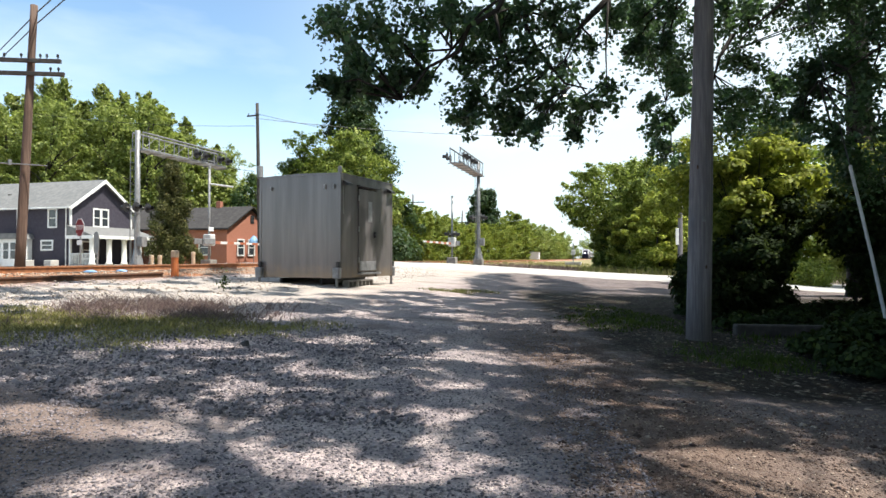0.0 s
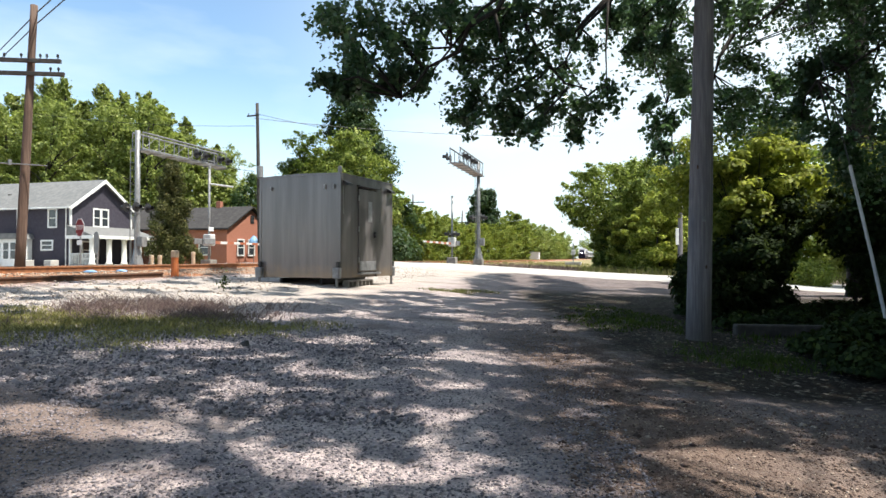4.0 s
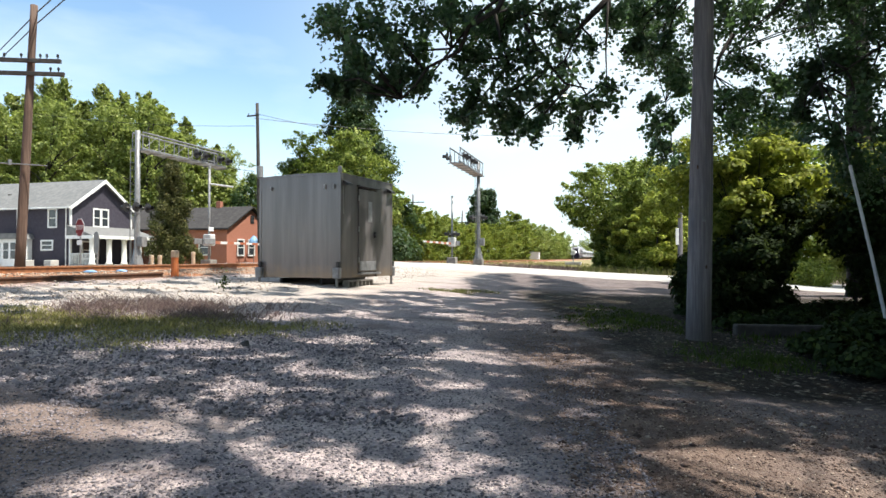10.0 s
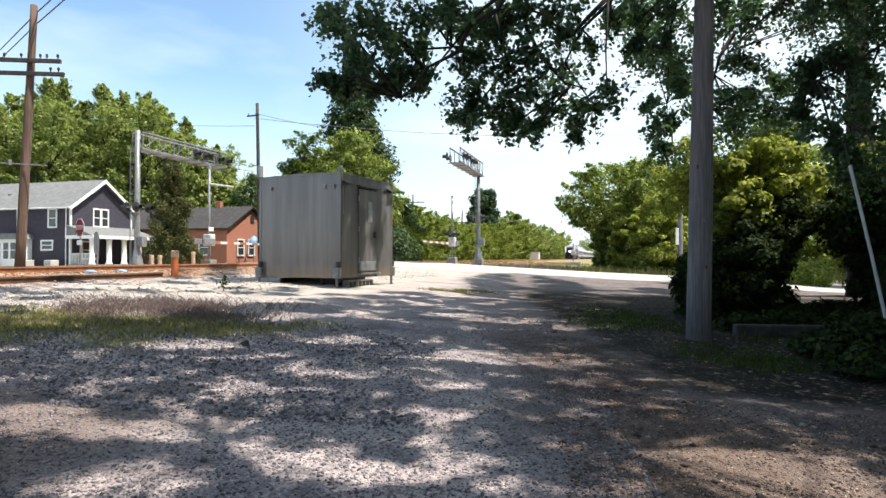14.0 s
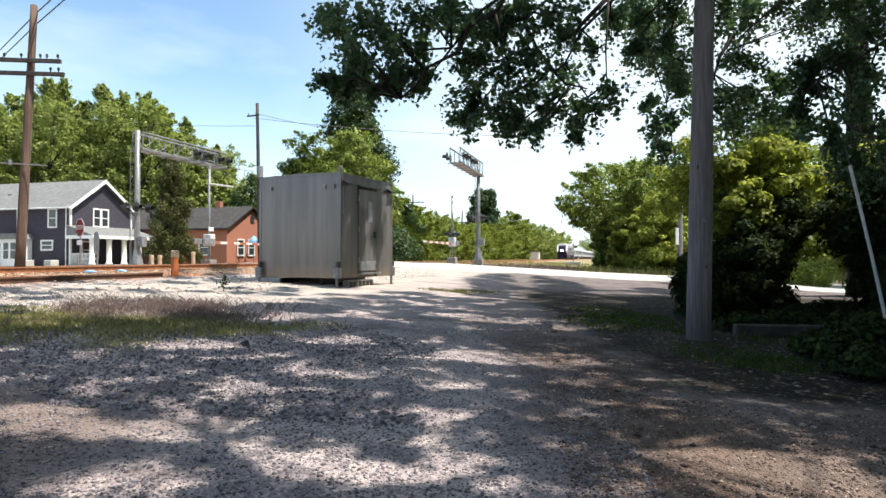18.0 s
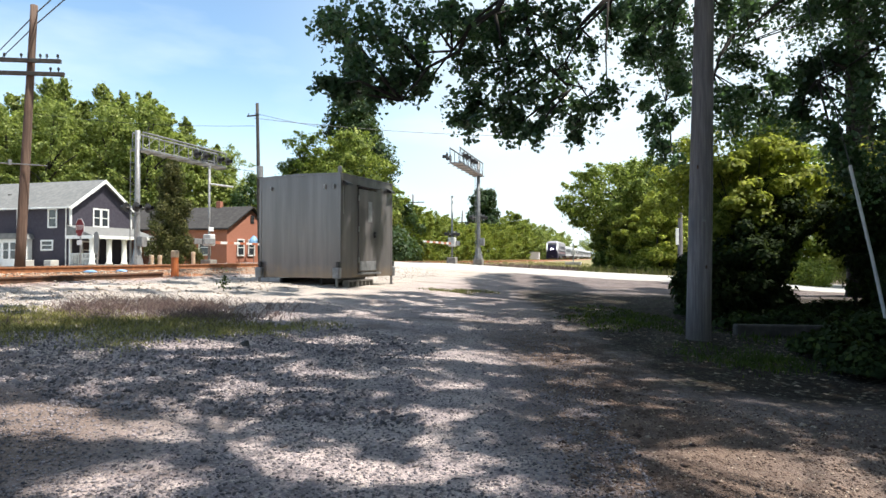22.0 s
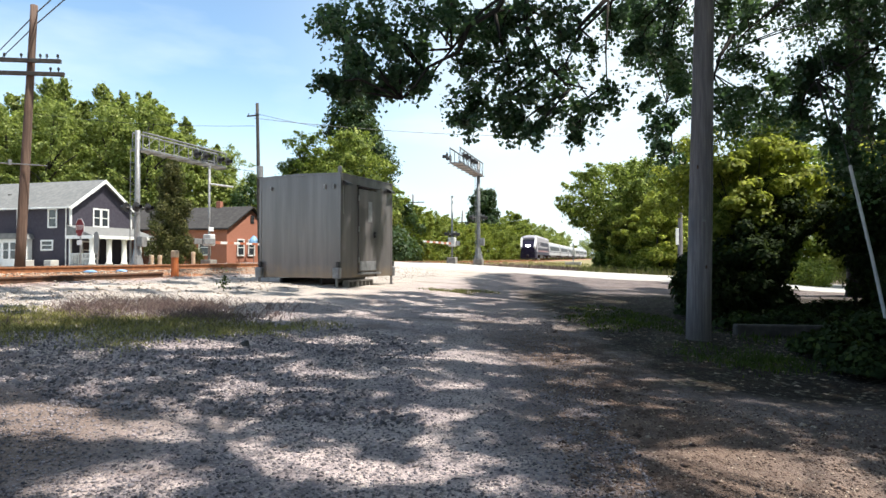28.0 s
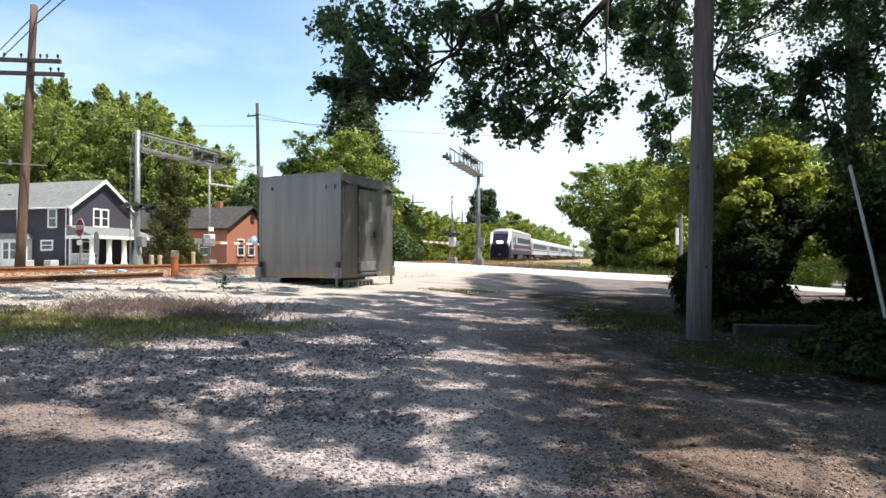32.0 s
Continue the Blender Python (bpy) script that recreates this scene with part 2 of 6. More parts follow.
M["navy"] = worn("navy_siding", (0.05, 0.044, 0.062), (0.064, 0.058, 0.076), 4, 0.9, 0, 0.05)
M["shingle"] = worn("grey_shingle", (0.15, 0.152, 0.15), (0.21, 0.21, 0.207), 3, 0.95, 0, 0.3)
M["shingle_dark"] = worn("dark_shingle", (0.035, 0.032, 0.032), (0.06, 0.056, 0.053), 3, 0.95, 0, 0.3)
M["brick"] = worn("brick", (0.42, 0.165, 0.105), (0.52, 0.235, 0.165), 9, 0.9, 0, 0.3, vary=0.35)
M["orange"] = worn("orange_paint", (0.5, 0.13, 0.03), (0.42, 0.16, 0.07), 8, 0.7)
M["gate_red"] = worn("gate_red", (0.36, 0.1, 0.045), (0.3, 0.13, 0.07), 8, 0.7)
M["blue"] = worn("blue_plastic", (0.16, 0.32, 0.55), (0.3, 0.48, 0.7), 12, 0.5)
M["red"] = worn("red_sheet", (0.2, 0.008, 0.014), (0.16, 0.012, 0.016), 8, 0.7)
M["black"] = worn("black_metal", (0.016, 0.016, 0.018), (0.035, 0.035, 0.036), 7, 0.5)
M["tan"] = worn("tan_wood", (0.42, 0.3, 0.2), (0.5, 0.4, 0.3), 8, 0.85)
M["plastic"] = worn("pale_plastic", (0.5, 0.5, 0.49), (0.6, 0.6, 0.58), 6, 0.6)
M["litter"] = worn("litter", (0.34, 0.28, 0.22), (0.16, 0.11, 0.075), 30, 0.9, vary=0.0)
glass = Mat("window_glass", 0.05, 0, 0.8)
glass.color(glass.mix(glass.noise(0.8, 2), (0.02, 0.024, 0.03), (0.05, 0.058, 0.066)))
M["glass"] = glass.m
M["train_glass"] = worn("train_glass", (0.014, 0.016, 0.022), (0.026, 0.03, 0.038), 2, 0.3, 0, 0)
M["train_glass"].node_tree.nodes["Principled BSDF"].inputs["Specular IOR Level"].default_value = 0.02
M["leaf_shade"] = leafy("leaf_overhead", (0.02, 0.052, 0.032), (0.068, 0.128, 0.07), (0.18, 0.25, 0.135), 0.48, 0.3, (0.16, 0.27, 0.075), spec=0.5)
M["leaf_bush"] = leafy("leaf_bush", (0.045, 0.072, 0.012), (0.12, 0.165, 0.025), (0.22, 0.24, 0.045), 0.5)
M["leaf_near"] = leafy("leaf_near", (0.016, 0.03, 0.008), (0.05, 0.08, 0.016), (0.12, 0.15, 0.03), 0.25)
M["leaf_wood"] = leafy("leaf_wood", (0.055, 0.085, 0.026), (0.38, 0.43, 0.11), (0.66, 0.68, 0.28), 0.46, glow=(0.38, 0.47, 0.08), drift=0.22)
M["leaf_broad"] = leafy("leaf_broad", (0.028, 0.052, 0.013), (0.26, 0.325, 0.06), (0.5, 0.53, 0.16), 0.38, glow=(0.34, 0.43, 0.055))
# sunlight is put into these lighter leaf colours of the small trees
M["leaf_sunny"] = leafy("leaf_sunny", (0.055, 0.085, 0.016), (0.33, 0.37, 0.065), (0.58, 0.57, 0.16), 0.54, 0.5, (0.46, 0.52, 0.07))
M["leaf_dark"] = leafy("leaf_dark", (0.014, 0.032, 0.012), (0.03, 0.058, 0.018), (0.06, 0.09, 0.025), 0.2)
# deep shade is put into these near-black leaves of bushes and undergrowth
M["leaf_shaded"] = leafy("leaf_shaded", (0.008, 0.016, 0.005), (0.02, 0.036, 0.01), (0.06, 0.085, 0.02), 0.12, 0.8)
M["leaf_light"] = leafy("leaf_light", (0.08, 0.12, 0.018), (0.25, 0.29, 0.045), (0.42, 0.42, 0.09), 0.42, glow=(0.3, 0.36, 0.04), drift=0.2)
M["leaf_cedar"] = leafy("leaf_cedar", (0.028, 0.032, 0.011), (0.085, 0.085, 0.026), (0.17, 0.145, 0.05), 0.18)
M["grass"] = leafy("grass_blade", (0.09, 0.09, 0.04), (0.19, 0.175, 0.08), (0.32, 0.26, 0.15), 0.35)
M["grass_green"] = leafy("green_blade", (0.085, 0.086, 0.035), (0.2, 0.19, 0.08), (0.34, 0.29, 0.15), 0.3, glow=(0.2, 0.2, 0.05))
M["straw"] = leafy("straw_blade", (0.22, 0.2, 0.07), (0.4, 0.34, 0.15), (0.52, 0.44, 0.24), 0.35)
M["grass_dry"] = leafy("grass_dry", (0.13, 0.092, 0.088), (0.22, 0.16, 0.145), (0.38, 0.31, 0.25), 0.3, glow=(0.22, 0.16, 0.14))

# ---- shapes ----


def part(name, bm, material, parent, label="", smooth=False):
    me = bpy.data.meshes.new(name)
    bm.to_mesh(me)
    bm.free()
    me.materials.append(M[material])
    if smooth:
        me.polygons.foreach_set("use_smooth", [True] * len(me.polygons))
    ob = new(name, me)
    ob.parent = parent
    return tagged(ob, label) if label else ob


def thing(name, m, label, category, group="", kind=""):
    ob = new(name)
    ob.empty_display_size = 0.2
    ob.matrix_world = m
    return tagged(ob, label, category, group, kind)


def block(bm, c, size, bevel=0.0, m=None):
    """A bevelled block about c."""
    hx, hy, hz = (v / 2 for v in size)
    b = min(bevel, hx * 0.9, hy * 0.9, hz * 0.9)
    mm = (m or Matrix()) @ Matrix.Translation(c)
    made = bmesh.ops.create_cube(bm, size=1.0, matrix=mm @ Matrix.Diagonal((*size, 1)))
    if b > 0:
        es = {e for v in made["verts"] for e in v.link_edges}
        bmesh.ops.bevel(bm, geom=list(es), offset=b, segments=1, affect="EDGES", profile=0.5)
    return bm


def blocks(*rows, bevel=0.0):
    bm = bmesh.new()
    for c, size in rows:
        block(bm, c, size, bevel)
    return bm


def tube(bm, pts, radii, n=10, cap=True):
    """A round bar along pts; radii is one number or one for each point."""
    pts = [Vector(p) for p in pts]
    rs = [radii] * len(pts) if isinstance(radii, (int, float)) else radii
    rings, side = [], None
    for k, p in enumerate(pts):
        t = (pts[min(k + 1, len(pts) - 1)] - pts[max(k - 1, 0)]).normalized()
        if side is None:
            side = t.cross(Vector((0, 0, 1)) if abs(t.z) < 0.9 else Vector((1, 0, 0))).normalized()
        side = (side - t * side.dot(t)).normalized()
        up = t.cross(side)
        rings.append([bm.verts.new(p + (side * math.cos(a) + up * math.sin(a)) * rs[k]) for a in (2 * math.pi * j / n for j in range(n))])
    for a, b in zip(rings, rings[1:]):
        for j in range(n):
            bm.faces.new((a[j], a[(j + 1) % n], b[(j + 1) % n], b[j]))
    if cap:
        bm.faces.new(rings[0][::-1])
        bm.faces.new(rings[-1])
    return bm


def rods(rows, n=8):
    bm = bmesh.new()
    for a, b, r in rows:
        tube(bm, (a, b), r, n)
    return bm


def prism(bm, outline, y0, y1):
    """Extrudes an outline in x, z from y0 to y1."""
    a = [bm.verts.new((x, y0, z)) for x, z in outline]
    b = [bm.verts.new((x, y1, z)) for x, z in outline]
    k = len(outline)
    bm.faces.new(a)
    bm.faces.new(b[::-1])
    for j in range(k):
        bm.faces.new((a[j], b[j], b[(j + 1) % k], a[(j + 1) % k]))
    bmesh.ops.recalc_face_normals(bm, faces=bm.faces)
    return bm


def tp(s, d, z=0.0):
    """A place s metres along the railway and d metres to its east."""
    return Vector((-17.1 + 0.2746 * s + 0.9616 * d, 0.9616 * s - 0.2746 * d, z))


TURN = -15.94


def tm(s, d, z=0.0, turn=0.0):
    """A pose whose x axis points east across the railway and whose y axis runs along it."""
    p = tp(s, d)
    return pose(p.x, p.y, z, 0, 0, TURN + turn)


def smooth_step(a, b, v):
    t = np.clip((v - a) / (b - a), 0, 1)
    return t * t * (3 - 2 * t)


def height(x, y, rough=True):
    """The lie of the land: the railway on its low bank, the road over it, the lot falling away."""
    x, y = np.asarray(x, float), np.asarray(y, float)
    s = (x + 17.1) * 0.2746 + y * 0.9616
    d = (x + 17.1) * 0.9616 - y * 0.2746
    lot = np.interp(d, (-60, -25, -9, -4.2, -2.3, 2.3, 4.2, 6, 10, 14, 17, 20, 27, 60), (0.1, 0.2, 0.42, 0.6, 0.72, 0.72, 0.66, 0.6, 0.43, 0.16, 0.03, 0.0, -0.1, -0.3))
    road = np.interp(d, (-60, -20, -8, -3, 3, 6, 10, 15, 20, 26, 40), (0.15, 0.3, 0.72, 0.89, 0.89, 0.8, 0.56, 0.3, 0.08, -0.3, -0.4))
    w = smooth_step(28.5, 32.5, s) * (1 - smooth_step(43.5, 46.5, s)) * np.where(np.abs(d) < 2.3, 0, 1)
    z = lot * (1 - w) + (road - 0.03) * w
    if rough:
        z = z - 0.12 * smooth_step(47, 80, s) + 0.018 * np.sin(x * 1.7 + 0.6 * y) * np.sin(y * 1.3 - 0.4 * x) + 0.012 * np.sin(x * 4.1 + 1.0) * np.sin(y * 3.3)
    return z


def gz(x, y):
    return float(height(x, y))


def sheet_mesh(name, verts, faces, material):
    me = bpy.data.meshes.new(name)
    me.vertices.add(len(verts))
    me.vertices.foreach_set("co", np.asarray(verts, np.float32).ravel())
    f = np.asarray(faces, np.int32)
    me.loops.add(f.size)
    me.loops.foreach_set("vertex_index", f.ravel())
    me.polygons.add(len(f))
    me.polygons.foreach_set("loop_start", np.arange(0, f.size, f.shape[1], dtype=np.int32))
    me.update(calc_edges=True)
    me.validate()
    me.materials.append(M[material])
    return me


def grid_mesh(name, xs, ys, fn, material):
    gx, gy = np.meshgrid(xs, ys)
    v = np.stack([gx, gy, fn(gx, gy)], -1).reshape(-1, 3)
    a = np.arange((len(ys) - 1) * len(xs)).reshape(len(ys) - 1, len(xs))[:, :-1].ravel()
    f = np.stack([a, a + 1, a + 1 + len(xs), a + len(xs)], -1)
    me = sheet_mesh(name, v, f, material)
    me.polygons.foreach_set("use_smooth", [True] * len(me.polygons))
    return me


def leaf_mesh(name, pts, size, material, rng, up=0.9, slim=0.62, spread=0.35, out=None):
    """Small folded leaves, one at each point."""
    n = len(pts)
    nor = rng.normal(size=(n, 3)) + np.array((0, 0, up)) if out is None else 0.45 * rng.normal(size=(n, 3)) + out + np.array((0, 0, 0.5 * up))
    nor /= np.linalg.norm(nor, axis=1)[:, None]
    t = rng.normal(size=(n, 3))
    t -= nor * (t * nor).sum(1)[:, None]
    t /= np.linalg.norm(t, axis=1)[:, None]
    b = np.cross(nor, t)
    ln = (size * (1 + spread * rng.normal(size=n)).clip(0.45, 1.8))[:, None]
    v = np.empty((n, 4, 3))
    v[:, 0] = pts - t * ln * 0.5
    v[:, 1] = pts + b * ln * slim * 0.5 + nor * ln * 0.12
    v[:, 2] = pts + t * ln * 0.5
    v[:, 3] = pts - b * ln * slim * 0.5 + nor * ln * 0.12
    return sheet_mesh(name, v.reshape(-1, 3), np.arange(4 * n).reshape(n, 4), material)


def clump_points(rng, centres, radii, n, shell=0.22, flat=0.8):
    """Points gathered towards the outside of clumps."""
    c, r = np.asarray(centres, float), np.asarray(radii, float)
    w = r ** 2.2
    k = rng.choice(len(c), n, p=w / w.sum())
    u = rng.normal(size=(n, 3))
    u /= np.linalg.norm(u, axis=1)[:, None]
    dist = rng.random(n) ** shell * (1 + 0.12 * rng.normal(size=n))
    p = c[k] + u * (r[k] * dist)[:, None] * np.array((1, 1, flat))
    return p, u


def spray_points(rng, centres, radii, n, rise):
    """Points gathered into tapering sprays that reach outward and upward from the middle of a crown."""
    c, r = np.asarray(centres, float), np.asarray(radii, float)
    k = rng.choice(len(c), n, p=r ** 2 / (r ** 2).sum())
    way = c * np.array((1, 1, 0)) + 0.4 * r.max() * rng.normal(size=c.shape)
    way /= np.linalg.norm(way, axis=1)[:, None]
    way[:, 2] = rise + 0.3 * rng.normal(size=len(c))
    way /= np.linalg.norm(way, axis=1)[:, None]
    t = rng.random(n) ** 0.8 * 2.2 - 0.8
    thin = np.clip(0.62 - 0.38 * t, 0.06, 1.0)
    side = rng.normal(size=(n, 3))
    p = c[k] + way[k] * (t * r[k])[:, None] + side * (0.62 * thin * r[k])[:, None] * np.array((1, 1, 0.7))
    u = side / np.linalg.norm(side, axis=1)[:, None] * 0.7 + 0.5 * way[k]
    return p, u


def mesh_part(name, me, parent, label=""):
    ob = new(name, me)
    ob.parent = parent
    return tagged(ob, label) if label else ob


def crown_clumps(rng, h, w, low, shape, k):
    """Clump centres and radii inside a crown of that shape."""
    cs, rs = [], []
    for j in range(k):
        f = (j + rng.random()) / k
        z = low + (h - low) * f
        if shape == "cone":
            reach = w * (1 - f) ** 0.8 * 0.85
        elif shape == "spire":
            reach = w * (1 - f) ** 0.6 * (0.25 + 0.75 * rng.random())
        elif shape == "column":
            reach = w * math.sin(math.pi * min(max(0.12 + 0.8 * f, 0), 1)) ** 0.5 * 0.8
        else:
            reach = w * math.sqrt(max(0.05, 1 - (2 * f - 0.9) ** 2 * 0.8)) * 0.8
        a = rng.random() * 2 * math.pi
        q = reach * (0.35 + 0.65 * rng.random() ** 0.5)
        spur = shape == "round" and rng.random() < 0.22
        q *= 1.32 if spur else 1.0
        if shape == "spire":
            cs.append((math.cos(a) * q, math.sin(a) * q, z + 0.35 * q - 0.15 * w))
            rs.append((0.07 + 0.12 * rng.random() ** 1.5) * w * (1.15 - 0.4 * f))
            continue
        cs.append((math.cos(a) * q, math.sin(a) * q, z - 0.1 * h * (q / max(w, 0.1)) ** 2))
        rs.append((0.26 + 0.2 * rng.random()) * w * (1.0 if shape != "cone" else 0.45 + 0.75 * (1 - f)) * (1.25 - 0.4 * f) * (0.55 if spur else 1.0))
    return cs, rs


def tree(name, x, y, h, w, label, seed, n=5000, leaf=0.32, mat="leaf_wood", shape="round", low=0.2, trunk=0.02, k=34, category="tree", group="", puff=1.0, flat=0.8, spray=None):
    rng = np.random.default_rng(seed)
    z0 = gz(x, y) - 0.05
    t = thing(name, pose(x, y, z0), label, category, group)
    cs, rs = crown_clumps(rng, h * 0.94, w, h * low, shape, k)
    bm = bmesh.new()
    r = h * trunk
    top = h * (0.85 if shape == "cone" else 0.6)
    pts = [(0.012 * h * math.sin(q * 5 + seed), 0.012 * h * math.cos(q * 4 + seed) - 0.012 * h, top * q) for q in (0, 0.04, 0.2, 0.4, 0.6, 0.8, 1)]
    tube(bm, pts, [r * 1.35, r, r * 0.88, r * 0.72, r * 0.55, r * 0.38, r * 0.15], 9)
    for j in range(0, len(cs), max(1, len(cs) // 12)):
        c = Vector(cs[j])
        a = Vector((0, 0, max(h * low * 0.7, min(top * 0.95, c.z - 0.45 * math.hypot(c.x, c.y) - 0.05 * h))))
        mid = a.lerp(c, 0.5) + Vector((0, 0, 0.02 * h))
        tube(bm, (a, mid, c), [r * 0.35, r * 0.22, r * 0.06], 6)
    part("trunk", bm, "bark", t, smooth=True)
    p, u = clump_points(rng, cs, [r * puff for r in rs], n, flat=flat) if spray is None else spray_points(rng, cs, [r * puff for r in rs], n, spray)
    stray = rng.random(n) < 0.02
    p[stray] += rng.normal(size=(stray.sum(), 3)) * w * 0.06
    p[:, 2] = np.maximum(p[:, 2], 0.15)
    mesh_part("crown", leaf_mesh("crown", p, leaf, mat, rng, out=u), t)
    return t


def wire(name, a, b, sag, label, r=0.012, group="overhead wires"):
    """A cable that hangs between two places."""
    a, b = Vector(a), Vector(b)
    bm = bmesh.new()
    k = 14
    tube(bm, [a.lerp(b, j / k) - Vector((0, 0, 4 * sag * (j / k) * (1 - j / k))) for j in range(k + 1)], r, 5)
    ob = part(name, bm, "black", None)
    return tagged(ob, label, "wire", group)

# ---- ground, road and railway ----


def spaced(lo, hi, step, grow, out_lo, out_hi):
    """Even steps from lo to hi, then ever wider ones outwards."""
    core = list(np.arange(lo, hi, step))
    up, st = [core[-1]], step
    while up[-1] < out_hi:
        st *= grow
        up.append(up[-1] + st)
    dn, st = [core[0]], step
    while dn[-1] > out_lo:
        st *= grow
        dn.append(dn[-1] - st)
    return np.array(dn[:0:-1] + core + up[1:])


GX = spaced(-12, 9, 0.14, 1.035, -2600, 2600)
GY = spaced(1.5, 22, 0.14, 1.03, -700, 3600)
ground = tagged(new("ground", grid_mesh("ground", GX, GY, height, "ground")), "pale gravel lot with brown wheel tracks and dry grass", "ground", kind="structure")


def road_strip():
    """The paved road that crosses the railway."""
    ds = np.concatenate([np.arange(-60, -2.4, 1.2), np.arange(2.35, 60, 0.9)])
    ss = np.array((33.2, 33.3, 35.2, 37.4, 39.6, 41.8, 43.3, 43.4))
    v, f = [], []
    for d in ds:
        for k, s in enumerate(ss):
            p = tp(s, d)
            z = float(np.interp(d, (-60, -20, -8, -3, 3, 6, 10, 15, 20, 26, 40), (0.15, 0.3, 0.72, 0.89, 0.89, 0.8, 0.56, 0.3, 0.08, -0.3, -0.4)))
            v.append((p.x, p.y, z + (0.012 if 0 < k < 7 else -0.06) + 0.03 * (1 - abs(s - 38.3) / 5)))
    for a in range(len(ds) - 1):
        if ds[a] < 0 < ds[a + 1]:
            continue
        for k in range(7):
            q = a * 8 + k
            f.append((q, q + 8, q + 9, q + 1))
    me = sheet_mesh("road", v, f, "road")
    return tagged(new("road", me), "sun-bleached grey road over the level crossing", "road", kind="structure")


road_strip()

RAIL = ((-0.07, 0.0), (0.07, 0.0), (0.07, 0.012), (0.012, 0.03), (0.012, 0.125), (0.036, 0.135), (0.036, 0.165), (0.028, 0.172), (-0.028, 0.172), (-0.036, 0.165), (-0.036, 0.135), (-0.012, 0.125), (-0.012, 0.03), (-0.07, 0.012))
RAIL_TOP = 0.905
track = thing("railway_track", tm(0, 0, 0), "rusty steel railway track on stained stone ballast", "railway track", kind="structure")
for side in (-0.755, 0.755):
    for s0, s1, z0, z1 in ((-40, 47, 0, 0), (47, 80, 0, -0.12), (80, 420, -0.12, -0.12)):
        bm = prism(bmesh.new(), [(side + x, RAIL_TOP - 0.172 + z) for x, z in RAIL], s0, s1)
        head = blocks(((side, (s0 + s1) / 2, RAIL_TOP + 0.001), (0.05, s1 - s0, 0.004)))
        for mesh_now in (bm, head):
            for v in mesh_now.verts:
                v.co.z += z0 + (z1 - z0) * (v.co.y - s0) / (s1 - s0)
        rail = part("rail", bm, "rust", track, "rust-brown steel rail")
        part("rail_head", head, "steel", rail, "worn bright running surface")
tie_me = bpy.data.meshes.new("tie")
bm = block(bmesh.new(), (0, 0, 0), (2.6, 0.22, 0.16), 0.015)
bm.to_mesh(tie_me)
bm.free()
tie_me.materials.append(M["tie_wood"])
for k in range(120):
    s = -6 + k * 0.52
    if 32.5 < s < 44:
        continue
    ob = new("tie", tie_me)
    ob.parent = track
    ob.matrix_local = pose(random.uniform(-0.03, 0.03), s, 0.665 + random.uniform(-0.006, 0.006), 0, 0, random.uniform(-1, 1))
panel_me = bpy.data.meshes.new("crossing_panel")
bm = block(bmesh.new(), (0, 0, 0), (1.36, 2.36, 0.18), 0.02)
bm.to_mesh(panel_me)
bm.free()
panel_me.materials.append(M["concrete"])
for k in range(5):
    for dx in (0.0, -1.56, 1.56):
        ob = new("crossing_panel", panel_me)
        ob.parent = track
        ob.matrix_local = pose(dx, 33.5 + 2.4 * k, RAIL_TOP - 0.085)

spare = thing("spare_rail", tm(0, 4.55, 0), "pair of dark rusty spare rails lying beside the railway", "rail")
for dx, z in ((-0.12, 0.58), (0.14, 0.6)):
    part("rail", prism(bmesh.new(), [(dx + x, z + zz) for x, zz in RAIL], -14, 18.6), "dark_rust", spare)


def pebbles(name, n, place, size, mat, seed, label, flat=0.65, keep=None):
    """Loose stones, each a small uneven block, joined."""
    rng = np.random.default_rng(seed)
    base = np.array([(1, 0, 0), (-1, 0, 0), (0, 1, 0), (0, -1, 0), (0, 0, 1), (0, 0, -1)], float)
    tri = np.array([(0, 2, 4), (2, 1, 4), (1, 3, 4), (3, 0, 4), (2, 0, 5), (1, 2, 5), (3, 1, 5), (0, 3, 5)])
    xy = place(rng, n)
    n = len(xy)
    z = height(xy[:, 0], xy[:, 1])
    r = size * np.exp(0.45 * rng.normal(size=n).clip(-2, 1.4)) * 0.5
    a = rng.random(n) * 2 * math.pi
    v = base[None] * (0.7 + 0.5 * rng.random((n, 6, 1))) + 0.22 * rng.normal(size=(n, 6, 3))
    c, s = np.cos(a)[:, None], np.sin(a)[:, None]
    x = v[:, :, 0] * c - v[:, :, 1] * s
    y = v[:, :, 0] * s + v[:, :, 1] * c
    v = np.stack([x, y, v[:, :, 2] * flat], -1) * r[:, None, None]
    v[:, :, 0] += xy[:, 0:1]
    v[:, :, 1] += xy[:, 1:2]
    v[:, :, 2] += (z + r * flat * 0.35)[:, None]
    f = (tri[None] + 6 * np.arange(n)[:, None, None]).reshape(-1, 3)
    return tagged(new(name, sheet_mesh(name, v.reshape(-1, 3), f, mat)), label, "gravel", kind="stuff")


def lot_place(rng, n):
    y = 2.4 + 9 * rng.random(n) ** 1.5
    x = -0.78 * y - 1 + (0.92 * y + 1.6) * rng.random(n)
    return np.stack([x, y], -1)


def bed_place(rng, n):
    s, d = -8 + 60 * rng.random(n) ** 1.3, np.where(rng.random(n) < 0.7, 1.0 + 3.2 * rng.random(n), rng.normal(size=n) * 1.2)
    return np.stack([-17.1 + 0.2746 * s + 0.9616 * d, 0.9616 * s - 0.2746 * d], -1)


def litter_place(rng, n):
    y = 3.5 + 8 * rng.random(n)
    return np.stack([2.3 + 4.6 * rng.random(n) + 0.05 * y, y], -1)


pebbles("gravel", 60000, lot_place, 0.013, "gravel", 5, "loose grey limestone gravel on the lot")
